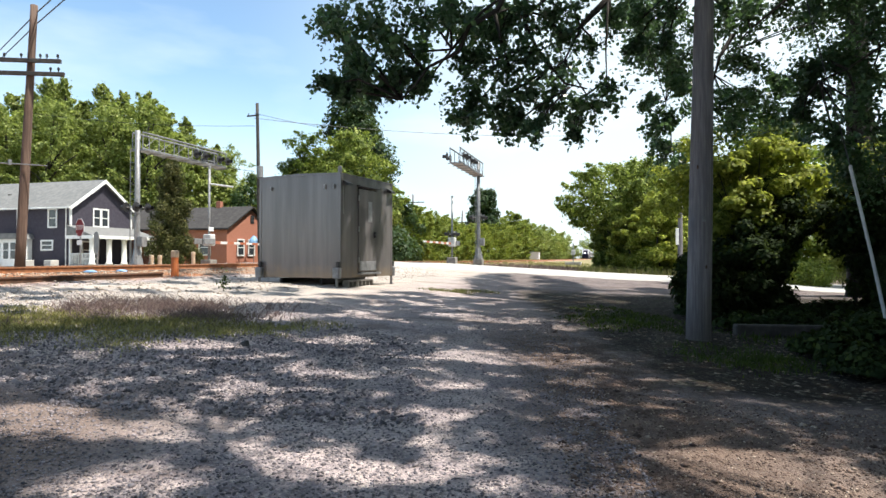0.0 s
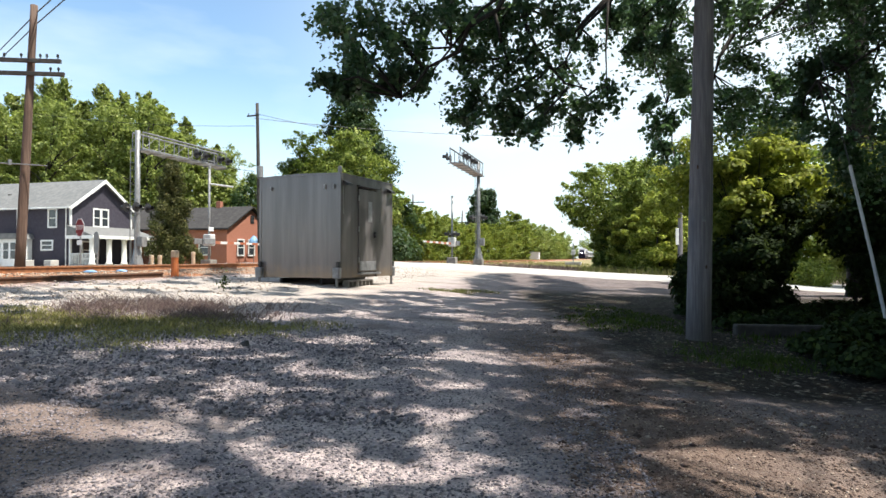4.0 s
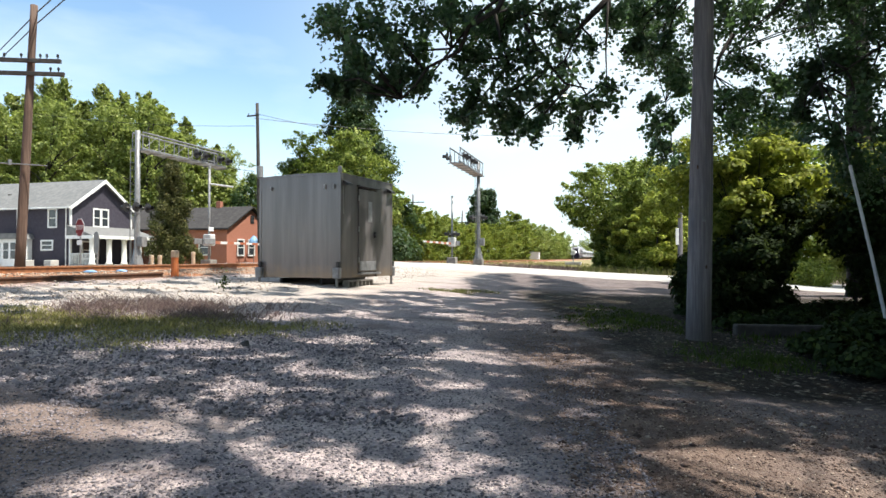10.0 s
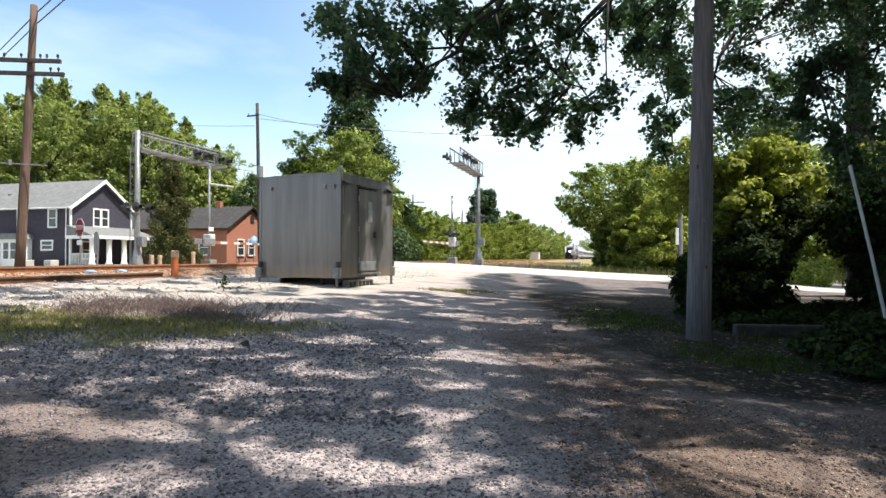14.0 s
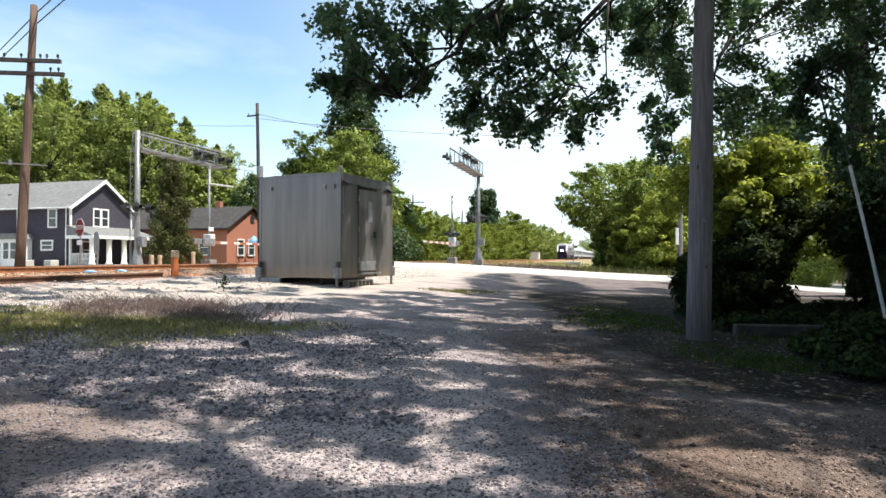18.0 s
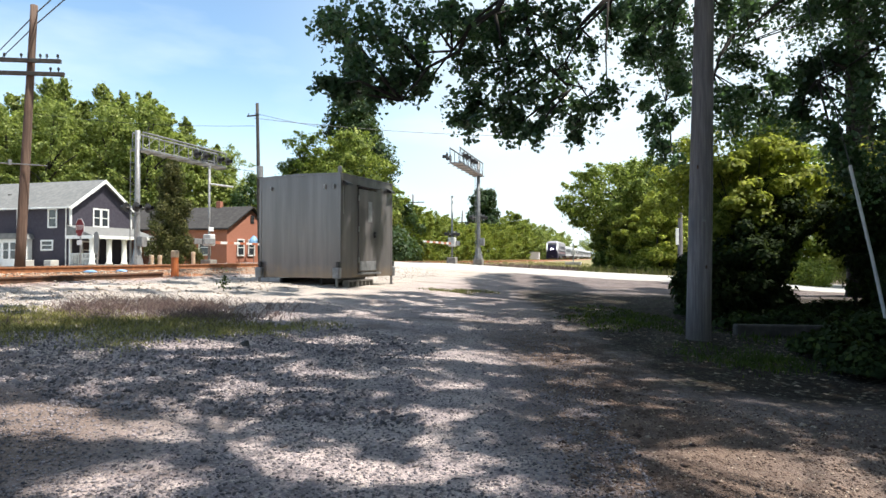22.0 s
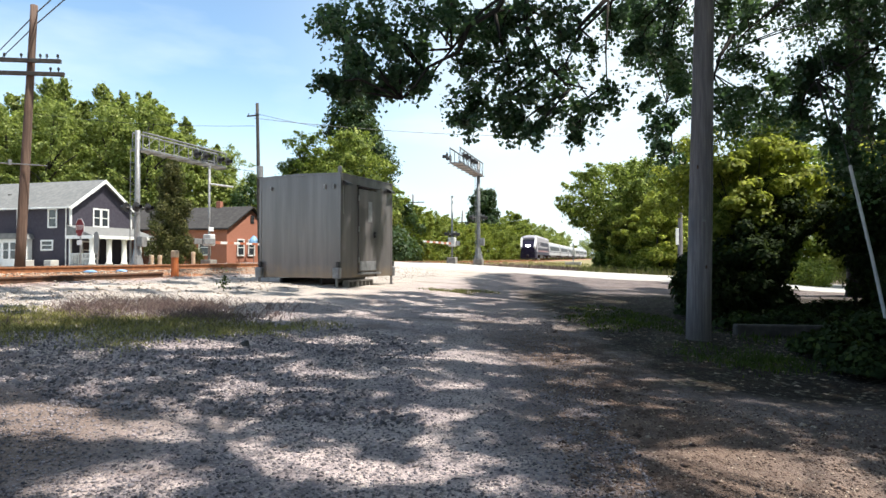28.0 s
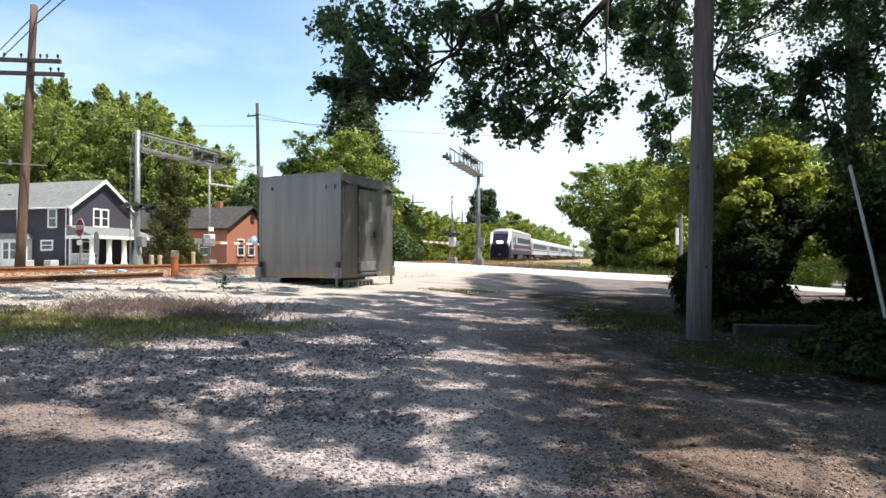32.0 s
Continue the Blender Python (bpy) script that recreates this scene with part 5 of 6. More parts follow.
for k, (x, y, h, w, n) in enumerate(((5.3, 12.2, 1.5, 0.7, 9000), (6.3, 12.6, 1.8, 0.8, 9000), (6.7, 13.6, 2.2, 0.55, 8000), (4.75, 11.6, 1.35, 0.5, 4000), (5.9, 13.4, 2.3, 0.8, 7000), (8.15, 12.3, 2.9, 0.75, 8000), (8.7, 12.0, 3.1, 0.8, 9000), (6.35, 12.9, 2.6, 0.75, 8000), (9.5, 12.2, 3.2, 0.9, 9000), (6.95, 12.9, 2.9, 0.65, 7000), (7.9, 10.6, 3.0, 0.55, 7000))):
    tree("bush", x, y, h, w, BUSH, 130 + k, n, 0.09, "leaf_shaded", low=0.52 if k in (5, 9) else 0.06, trunk=0.012, k=30, category="bush", group="bushes behind the pole")
tree("bush", 8.6, 8.2, 3.6, 1.3, "bush at the edge of the lot, leaves darkened as shade", 138, 9000, 0.09, "leaf_shaded", low=0.3, trunk=0.012, k=30, category="bush", group="bushes behind the pole")
# tall trees east of the lane; those out of view are added to block light
EAST = "tall leafy tree east of the lane"
for k, (x, y, h, w, n) in enumerate(((13.3, 25.5, 7.2, 2.4, 9000), (22.0, 30.0, 8.0, 3.0, 9000), (20.5, 12.0, 12.0, 4.0, 9000), (28.0, 36.0, 8.0, 4.0, 9000), (9.6, 5.2, 3.6, 1.6, 5000), (10.5, 2.0, 5.0, 2.2, 5000), (13.5, 9.0, 10.0, 3.2, 8000))):
    tree("tree", x, y, h, w, EAST, 140 + k, n, 0.2, "leaf_bush", low=0.5 if k < 2 else 0.1, trunk=0.016, k=50, group="trees east of the lane")
# unseen trees added behind the viewer for shade and dark reflections
for k, (x, y, h, w) in enumerate(((-14, -16, 13, 5), (-5, -19, 14, 5), (5, -17, 13, 5), (14, -12, 14, 5), (-24, -12, 13, 5), (20, -2, 13, 5))):
    tree("tree", x, y, h, w, "unseen leafy tree added round the lot for shade", 150 + k, 5000, 0.45, "leaf_bush", low=0.05, k=40, group="trees round the lot")
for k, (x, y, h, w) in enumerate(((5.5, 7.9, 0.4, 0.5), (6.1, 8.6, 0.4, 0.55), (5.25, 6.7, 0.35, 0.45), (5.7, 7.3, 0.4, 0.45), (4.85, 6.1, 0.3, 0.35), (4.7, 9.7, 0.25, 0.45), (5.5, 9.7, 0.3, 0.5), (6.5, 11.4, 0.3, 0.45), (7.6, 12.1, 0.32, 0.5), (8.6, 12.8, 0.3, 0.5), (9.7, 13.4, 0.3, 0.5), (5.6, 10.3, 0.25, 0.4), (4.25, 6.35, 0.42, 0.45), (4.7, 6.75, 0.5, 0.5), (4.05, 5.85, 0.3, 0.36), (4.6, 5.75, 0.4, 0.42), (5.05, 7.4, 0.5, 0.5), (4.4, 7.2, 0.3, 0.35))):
    tree("bush", x, y, h, w, "low undergrowth beneath the bushes, leaves darkened to hold its shade", 170 + k, 3600, 0.07, "leaf_shaded", low=0.1, trunk=0.02, k=22, category="bush", group="undergrowth")
tree("bush", 18.6, 31.5, 1.15, 1.7, "yellow-green roadside shrub in full sun", 180, 5000, 0.12, "leaf_light", low=0.1, k=24, category="bush")
# unseen trees right of and behind the viewer, added to block low sky
for k, (x, y, h, w) in enumerate(((7.6, 3.6, 5.0, 1.9), (6.0, 0.6, 4.5, 1.7), (3.2, -2.6, 4.5, 1.7), (0.4, -3.6, 4.0, 1.6), (9.0, 0.4, 6.0, 2.2))):
    tree("tree", x, y, h, w, "unseen young tree added beside the lot to block low sky", 190 + k, 5000, 0.24, "leaf_near", low=0.03, k=34, group="trees round the lot")

# ---- the shade tree over the lot ----


BOUGHS = []


def bough(parent, pts, r0, clumps, n, leaf, seed, label="", tight=False):
    """A bough with twigs that reach its clumps of leaves; clumps: x, y, z, radius."""
    rng = np.random.default_rng(seed)
    pts = [Vector(p) for p in pts]
    bm = bmesh.new()
    k = len(pts)
    tube(bm, pts, [r0 * (1 - 0.85 * j / (k - 1)) for j in range(k)], 8)
    per = max(20, n // len(clumps))
    spots = []
    for x, y, z, r in clumps:
        c = Vector((x, y, z))
        a = min(pts, key=lambda p: (p - c).length + (0.6 if p is pts[0] else 0))
        mid = a.lerp(c, 0.55) + Vector(rng.normal(size=3)) * 0.06 + Vector((0, 0, 0.05))
        tube(bm, (a, mid, c), [min(0.024, r0 * 0.4), 0.015, 0.006], 5)
        for j in range(7):
            e = c + Vector(rng.normal(size=3)).normalized() * r * (0.7 + 0.5 * rng.random()) - Vector((0, 0, 0.15 * r))
            q = mid.lerp(c, 0.4 + 0.6 * rng.random())
            if tight and (q - c).length > 0.5 * r:
                q = c + (q - c).normalized() * 0.5 * r
            bend = q.lerp(e, 0.55) + Vector((0, 0, 0.1 * r))
            tube(bm, (q, bend, e), [0.007, 0.005, 0.002], 4)
            u = rng.random((per // 7 + 1, 1))
            line = np.where(u < 0.4, np.array(q) + (np.array(bend) - np.array(q)) * u / 0.4, np.array(bend) + (np.array(e) - np.array(bend)) * (u - 0.4) / 0.6)
            spots.append(line + rng.normal(size=(len(u), 3)) * r * (0.42 if tight else 0.23) * (0.6 + 0.5 * u))
    p = np.concatenate(spots)
    b = part("bough", bm, "bark", parent, label, True)
    BOUGHS.append(b)
    mesh_part("foliage", leaf_mesh("foliage", p, leaf, "leaf_shade", rng, 0.6, 0.8), b)
    return b


shade = thing("shade_tree", pose(0, 0, 0), "large leafy tree whose boughs hang over the gravel lot", "tree")
bm = bmesh.new()
tube(bm, ((9.6, 5.6, -0.2), (9.55, 5.6, 0.3), (9.4, 5.7, 2.0), (9.1, 5.9, 4.2), (8.8, 6.1, 6.2), (8.4, 6.3, 8.5), (8.1, 6.4, 11)), [0.62, 0.48, 0.42, 0.38, 0.3, 0.22, 0.08], 14)
part("trunk", bm, "bark", shade, "furrowed grey-brown trunk", True)
bough(shade, ((8.4, 6.3, 5.0), (4.28, 6.57, 5.79), (2.34, 7.04, 5.36), (1.2, 7.51, 4.68), (0.46, 7.6, 4.17), (0.11, 7.6, 3.72), (-0.17, 7.6, 3.37), (-0.5, 7.6, 3.1)), 0.04, ((-1.49, 8.02, 4.34, 0.33), (-1.32, 7.91, 4.01, 0.28), (-0.98, 7.5, 4.13, 0.38), (-1.42, 7.31, 3.19, 0.16), (-1.27, 7.61, 3.24, 0.19), (-0.98, 7.48, 3.51, 0.34), (-0.97, 7.95, 3.3, 0.23), (-0.63, 7.36, 3.81, 0.37), (-0.58, 7.57, 3.47, 0.35), (-0.34, 7.7, 4.14, 0.39), (-0.32, 8.1, 3.85, 0.37), (-0.27, 7.61, 3.34, 0.19), (0.04, 7.33, 4.0, 0.3), (-0.75, 7.91, 3.36, 0.2)), 7000, 0.064, 200)
bough(shade, ((8.4, 6.3, 5.5), (4.4, 6.76, 5.8), (2.81, 7.42, 5.31), (1.73, 8.08, 4.87), (1.09, 8.2, 4.33), (1.13, 8.2, 3.96), (1.42, 8.2, 3.66), (1.68, 8.2, 3.4)), 0.04, ((0.18, 7.72, 3.59, 0.31), (0.52, 8.66, 4.27, 0.4), (0.36, 8.55, 3.38, 0.35), (0.69, 7.88, 3.49, 0.44), (0.64, 8.19, 3.06, 0.38), (0.86, 8.13, 2.83, 0.25), (1.11, 8.4, 3.26, 0.38), (0.28, 8.58, 3.04, 0.22), (0.98, 7.67, 3.64, 0.39), (1.08, 7.58, 2.65, 0.15), (0.36, 8.64, 4.5, 0.35), (0.86, 8.11, 4.23, 0.37)), 5900, 0.064, 201)
bough(shade, ((8.4, 6.3, 6.0), (4.84, 6.95, 5.68), (3.52, 7.8, 5.24), (2.37, 8.65, 4.78), (1.97, 8.8, 4.41), (1.73, 8.8, 3.93), (2.05, 8.8, 3.45), (1.97, 8.8, 3.09)), 0.04, ((1.73, 9.44, 4.56, 0.43), (1.85, 9.43, 4.04, 0.43), (1.75, 8.18, 3.21, 0.29), (2.06, 8.22, 3.14, 0.33), (2.07, 9.27, 3.11, 0.26), (1.92, 9.13, 2.91, 0.13), (2.51, 9.04, 3.59, 0.28), (1.52, 8.53, 3.45, 0.35), (2.16, 8.95, 4.14, 0.23), (1.84, 8.95, 4.71, 0.41), (2.4, 8.91, 4.53, 0.23), (1.33, 8.32, 3.17, 0.25)), 3400, 0.064, 202)
bough(shade, ((8.4, 6.3, 6.5), (6.17, 8.31, 6.27), (5.89, 10.52, 6.77), (5.39, 12.73, 6.9), (5.38, 14.95, 6.82), (5.86, 17.16, 6.56), (6.84, 19.0, 5.93), (7.01, 19.0, 4.55)), 0.04, ((5.73, 18.2, 8.22, 0.83), (6.89, 19.13, 8.58, 1.07), (6.19, 18.6, 7.36, 0.85), (7.3, 19.32, 7.59, 0.89), (7.3, 19.38, 6.9, 0.5), (6.95, 17.68, 5.92, 0.5), (6.47, 17.52, 5.0, 0.62), (7.21, 20.03, 4.65, 0.57), (6.99, 18.27, 3.76, 0.56), (6.82, 20.51, 6.31, 0.29), (5.43, 18.91, 8.83, 0.58)), 9000, 0.12, 203)
bough(shade, ((8.4, 6.3, 7.0), (6.4, 7.68, 5.46), (6.2, 9.26, 5.59), (6.07, 10.84, 5.75), (6.16, 12.42, 5.75), (6.44, 14.0, 5.82), (6.12, 14.0, 5.31)), 0.04, ((6.17, 13.41, 6.48, 0.75), (6.35, 13.11, 6.35, 0.6), (7.71, 13.77, 6.95, 0.6), (6.45, 13.23, 5.32, 0.61), (5.87, 13.03, 4.55, 0.46), (6.96, 13.78, 4.62, 0.49), (7.96, 14.94, 4.5, 0.68), (6.88, 14.67, 4.18, 0.6), (8.97, 14.59, 6.82, 0.82), (9.42, 14.08, 6.74, 0.79), (7.44, 13.5, 4.92, 0.3)), 8000, 0.088, 204)
bough(shade, ((8.4, 6.3, 7.5), (6.48, 7.38, 4.62), (6.73, 8.65, 4.59), (6.35, 9.0, 4.23), (5.86, 9.0, 3.91), (5.45, 9.0, 3.74)), 0.04, ((6.39, 9.18, 4.46, 0.56), (6.0, 9.35, 4.1, 0.43), (5.62, 9.43, 3.95, 0.34), (6.6, 9.64, 3.84, 0.42), (5.54, 9.61, 3.31, 0.3), (5.72, 8.32, 2.87, 0.51), (5.66, 8.95, 2.83, 0.41), (6.8, 9.64, 2.35, 0.59), (6.17, 9.21, 2.47, 0.38), (5.71, 9.58, 3.75, 0.2)), 8200, 0.066, 205)
bough(shade, ((8.4, 6.3, 6.8), (4.6, 7.0, 6.2), (2.4, 7.7, 5.2), (0.9, 8.0, 4.4)), 0.04, ((0.63, 8.0, 4.26, 0.28), (1.06, 8.0, 4.33, 0.26), (1.46, 8.0, 4.29, 0.25), (1.64, 8.0, 3.96, 0.19), (0.77, 8.0, 3.89, 0.25), (0.26, 7.8, 3.97, 0.21)), 1700, 0.062, 206)
bough(shade, ((8.4, 6.3, 7.2), (5.6, 7.6, 6.0), (3.4, 8.8, 5.0)), 0.04, ((2.83, 9.0, 4.56, 0.36), (3.32, 9.0, 4.64, 0.36), (3.24, 9.0, 4.15, 0.29), (2.75, 9.0, 4.15, 0.23), (4.37, 9.5, 4.92, 0.35), (5.86, 9.0, 4.81, 0.33), (6.27, 9.0, 4.56, 0.41), (5.37, 9.0, 4.77, 0.28)), 3200, 0.066, 207)
OVERHEAD_WOOD = (
    (0.036, (0.81, 7.4, 4.43), (0.65, 7.4, 4.12), (0.31, 7.4, 3.92), (0.19, 7.4, 3.62), (-0.18, 7.4, 3.43), (-0.33, 7.4, 3.22), (-0.51, 7.4, 3.04)),
    (0.042, (0.16, 7.4, 4.43), (0.09, 7.4, 4.09), (0.04, 7.4, 3.69)),
    (0.036, (1.08, 7.9, 4.65), (1.05, 7.9, 4.14), (1.21, 7.9, 3.8), (1.55, 7.9, 3.38), (1.84, 7.9, 3.31)),
    (0.036, (2.32, 8.2, 4.74), (1.91, 8.2, 4.33), (1.72, 8.2, 4.11), (1.27, 8.2, 3.9)),
    (0.026, (0.65, 7.8, 4.25), (0.75, 7.8, 3.82), (0.86, 7.8, 3.5)),
    (0.018, (2.25, 8.4, 4.72), (2.21, 8.4, 3.95), (2.23, 8.4, 3.33)),
    (0.04, (4.46, 9.5, 4.58), (4.24, 9.5, 4.23), (4.13, 9.5, 3.8)),
)
for thick, *spots in OVERHEAD_WOOD:
    run = len(spots) - 1
    part("limb", tube(bmesh.new(), spots, [thick * (1 - 0.75 * j / run) for j in range(run + 1)], 8), "bark", shade, smooth=True)
# the high crown, which shades the lot
rng = np.random.default_rng(77)


SUNNY = ((-2.46, 3.73, 0.25, 0.11), (-2.08, 3.39, 0.13, 0.13), (-1.51, 3.57, 0.3, 0.17), (-1.45, 2.72, 0.28, 0.15), (-0.82, 3.06, 0.33, 0.12), (-0.27, 3.17, 0.29, 0.15), (0.14, 3.29, 0.12, 0.11), (1.06, 3.38, 0.26, 0.25), (1.4, 3.67, 0.09, 0.11), (1.55, 3.15, 0.33, 0.34), (1.98, 3.13, 0.34, 0.29), (-1.44, 4.61, 0.19, 0.1), (-0.78, 5.24, 0.24, 0.11), (-2.46, 6.24, 0.28, 0.25), (-1.53, 5.94, 0.32, 0.33), (-1.27, 7.18, 0.39, 0.28), (0.28, 6.77, 0.34, 0.3), (1.21, 6.63, 0.39, 0.37), (1.29, 5.67, 0.31, 0.29), (0.12, 5.11, 0.09, 0.09), (1.63, 9.92, 0.9, 0.74), (-1.69, 4.09, 0.11, 0.07))


def shade_wanted(x, y):
    """How thick the crown is above the spot on the lot that it shades."""
    if y > 9.5 and x > 4.6:
        if y < 15:
            return 0.9 if (x > 7 and y < 13) or y < 12.2 else 0.0
        if x > 8.5 or y > 27 - 0.9 * (x - 3):
            return 0.0
    near = y < (8.2 if x > -3.4 else 6.7)
    for cx, cy, rx, ry in SUNNY:
        if ((x - cx) / (rx + (0.1 if near else 0.2))) ** 2 + ((y - cy) / (ry + (0.1 if near else 0.2))) ** 2 < 1:
            return 0.0
    if near or (x > 2.0 and y < 9.2) or (x > 3.4 and y < 13):
        return 0.95 if x < 0.8 else 1.0
    q = min(1.0, 15.0 / y)
    gap = noise.noise(Vector((x * 0.75 * q, y * 1.3 * q, 3.0))) + 0.7 * noise.noise(Vector((x * 1.8 * q, y * 2.8 * q, 7.0)))
    if x < -2.2 and y > (9.6 + 0.3 * max(0.0, x + 6) if x > -3.9 else 6.7):
        return 0.75 if gap > (0.1 if y > 14.5 and x > -4.5 else 0.3) else 0.0
    if y > 20 and (x < -0.5 + 0.35 * (y - 20) or y > 28):
        return 0.0
    gap += 0.08 * max(0.0, min(x, 4.0) - 1.5)
    return 0.95 if gap > (-0.1 if y < 15 else 0.1) else 0.0


SX, SY = SUN_FROM.x / SUN_FROM.z, SUN_FROM.y / SUN_FROM.z
blocks_of, fine_of = {}, {}
for gx in np.arange(-9.4, 8.4, 0.5):
    for gy in np.arange(6.7, 27.5, 0.5):
        if gy < 8.2 and gx > -3.4:
            continue
        x, y = gx + rng.normal() * 0.12, gy + rng.normal() * 0.12
        for layer in (0, 1):
            if rng.random() > shade_wanted(x, y):
                continue
            h = max(7.5, 2.0 + 0.44 * y) + 1.2 * rng.random() + 1.1 * layer
            up = h - gz(x, y)
            blocks_of.setdefault((int(gx // 3), int(gy // 3)), []).append((x + SX * up, y + SY * up, h, 0.24 + 0.12 * rng.random()))
for gx in np.arange(-7.4, 5.6, 0.34):
    for gy in np.arange(1.4, 8.4, 0.34):
        if gx < -0.9 * gy - 0.6 or gx > 0.9 * gy + 0.6 or (gx < -3.4 and gy > 6.7):
            continue
        for layer in (0, 1):
            x, y = gx + rng.normal() * 0.08, gy + rng.normal() * 0.08
            if rng.random() < shade_wanted(x, y):
                h = 7.5 + 1.3 * rng.random() + layer
                up = h - gz(x, y)
                fine_of.setdefault((int(gx // 2.4), int(gy // 2.4)), []).append((x + SX * up, y + SY * up, h, 0.15 + 0.08 * rng.random()))
# unseen crown added over and behind the viewer to block sky light
for gx in np.arange(0.0, 14.0, 1.3):
    for gy in np.arange(-6.0, 10.0, 1.3):
        if gy < 1.4 or gx > 8.2 or (gx > 5.4 and gy < 9.0):
            h = 6.5 + 3.5 * rng.random()
            blocks_of.setdefault((int(gx // 3), int(gy // 3)), []).append((gx + SX * h + rng.normal() * 0.3, gy + SY * h + rng.normal() * 0.3, h, 0.75))
# added tree; its leaves, kept out of view, shade the far lane
added_lane_tree = thing("shade_tree", pose(0, 0, 0), "tall tree added, crown out of view, to shade the far end of the lane", "tree")
bm = bmesh.new()
tube(bm, ((12.9, 19.0, -0.3), (12.85, 19.0, 0.3), (12.8, 19.0, 4.0), (12.7, 19.0, 8.0), (12.6, 19.0, 11.5), (12.6, 19.0, 14.0)), [0.6, 0.45, 0.38, 0.3, 0.2, 0.06], 14)
part("trunk", bm, "bark", added_lane_tree, "furrowed grey-brown trunk", True)
# leaves added out of view above the bushes to darken them
for gx in np.arange(4.4, 13.0, 0.8):
    for gy in np.arange(8.0, 11.2, 0.8):
        h = 2.6 + 0.44 * gy + 1.4 * rng.random()
        blocks_of.setdefault((int(gx // 3), int(gy // 3) + 40), []).append((gx + rng.normal() * 0.2, gy + rng.normal() * 0.2, h, 0.5))
for k, key in enumerate(sorted(fine_of)):
    cl = fine_of[key]
    tip = sum((Vector(c[:3]) for c in cl), Vector()) / len(cl)
    start = Vector((8.5, 6.2, 6.5 + 0.1 * k))
    bough(shade, (start, start.lerp(tip, 0.5) + Vector((0, 0, 0.8)), tip), 0.035, cl, 90 * len(cl), 0.1, 400 + k, tight=True)
for k, key in enumerate(sorted(blocks_of)):
    cl = blocks_of[key]
    tip = sum((Vector(c[:3]) for c in cl), Vector()) / len(cl)
    far = 5 <= key[1] < 40
    start = Vector((12.6, 19.0, min(11.0 + 0.05 * k, 13.5))) if far else Vector((8.5, 6.2, min(5.2 + 0.15 * k, 9.0)))
    mid = start.lerp(tip, 0.5) + Vector((0, 0, 1.0))
    bough(added_lane_tree if far else shade, (start, mid, tip), 0.04, cl, 150 * len(cl), 0.13, 300 + k, tight=True)

# ---- grass and weeds ----


def blades(name, n, place, h, mat, seed, label, lean=0.35, wide=0.012, category="grass"):
    """Upright blades of grass, each a bent strip, joined."""
    rng = np.random.default_rng(seed)
    xy = place(rng, n)
    n = len(xy)
    z = height(xy[:, 0], xy[:, 1]) - 0.01
    hh = h * np.exp(0.35 * rng.normal(size=n).clip(-2, 1.5))
    a = rng.random(n) * 2 * math.pi
    side = np.stack([np.cos(a), np.sin(a), 0 * a], -1) * (wide * (0.6 + 0.8 * rng.random(n)))[:, None]
    b = rng.random(n) * 2 * math.pi
    tip = np.stack([np.cos(b), np.sin(b), 0 * b], -1) * (hh * lean * rng.random(n))[:, None]
    base = np.stack([xy[:, 0], xy[:, 1], z], -1)
    v = np.empty((n, 4, 3))
    v[:, 0], v[:, 1] = base - side, base + side
    v[:, 2] = base + tip + side * 0.25 + np.stack([0 * a, 0 * a, hh], -1)
    v[:, 3] = base + tip * 0.55 - side * 0.8 + np.stack([0 * a, 0 * a, hh * 0.62], -1)
    return tagged(new(name, sheet_mesh(name, v.reshape(-1, 3), np.arange(4 * n).reshape(n, 4), mat)), label, category, kind="stuff")


def patch(cx, cy, rx, ry, turn=0.0):
    def place(rng, n):
        r, a = rng.random(n) ** 0.7, rng.random(n) * 2 * math.pi
        r = r * (1 + 0.25 * np.sin(3 * a + cx) + 0.15 * np.sin(7 * a + cy))
        x, y = rx * r * np.cos(a), ry * r * np.sin(a)
        c, s = math.cos(radians(turn)), math.sin(radians(turn))
        return np.stack([cx + x * c - y * s, cy + x * s + y * c], -1)
    return place


def tufts(cx, cy, rx, ry, turn, k, spread, seed):
    """Blades gathered into uneven tufts."""
    inner, mid_rng = patch(cx, cy, rx, ry, turn), np.random.default_rng(seed)
    centres = inner(mid_rng, k)
    weight = mid_rng.random(k) ** 2
    def place(rng, n):
        j = rng.choice(k, n, p=weight / weight.sum())
        return centres[j] + rng.normal(size=(n, 2)) * spread * (0.5 + weight[j])[:, None]
    return place


LOW = "low green and straw-coloured grass on the lot"
blades("grass", 4200, tufts(-3.35, 7.3, 2.1, 0.95, 36, 90, 0.14, 61), 0.05, "grass_green", 11, LOW, 1.3, 0.005)
blades("grass", 6000, tufts(-4.9, 7.1, 1.1, 1.2, 10, 80, 0.15, 62), 0.045, "straw", 12, LOW, 1.3, 0.005)
blades("grass", 2200, tufts(-4.8, 6.9, 1.2, 1.1, 10, 40, 0.13, 66), 0.05, "grass_green", 21, LOW, 1.3, 0.005)
blades("grass", 7500, tufts(-3.3, 6.95, 2.3, 0.95, 36, 100, 0.15, 63), 0.045, "straw", 20, LOW, 1.3, 0.005)
blades("weeds", 4400, tufts(-4.2, 9.2, 1.4, 0.9, 32, 70, 0.19, 64), 0.1, "grass_dry", 13, "purplish dry seeding weeds on the lot", 1.4, 0.003, "weeds")
blades("weeds", 2200, tufts(-3.3, 8.3, 1.6, 0.7, 36, 60, 0.17, 65), 0.085, "grass_dry", 22, "purplish dry seeding weeds on the lot", 1.4, 0.003, "weeds")
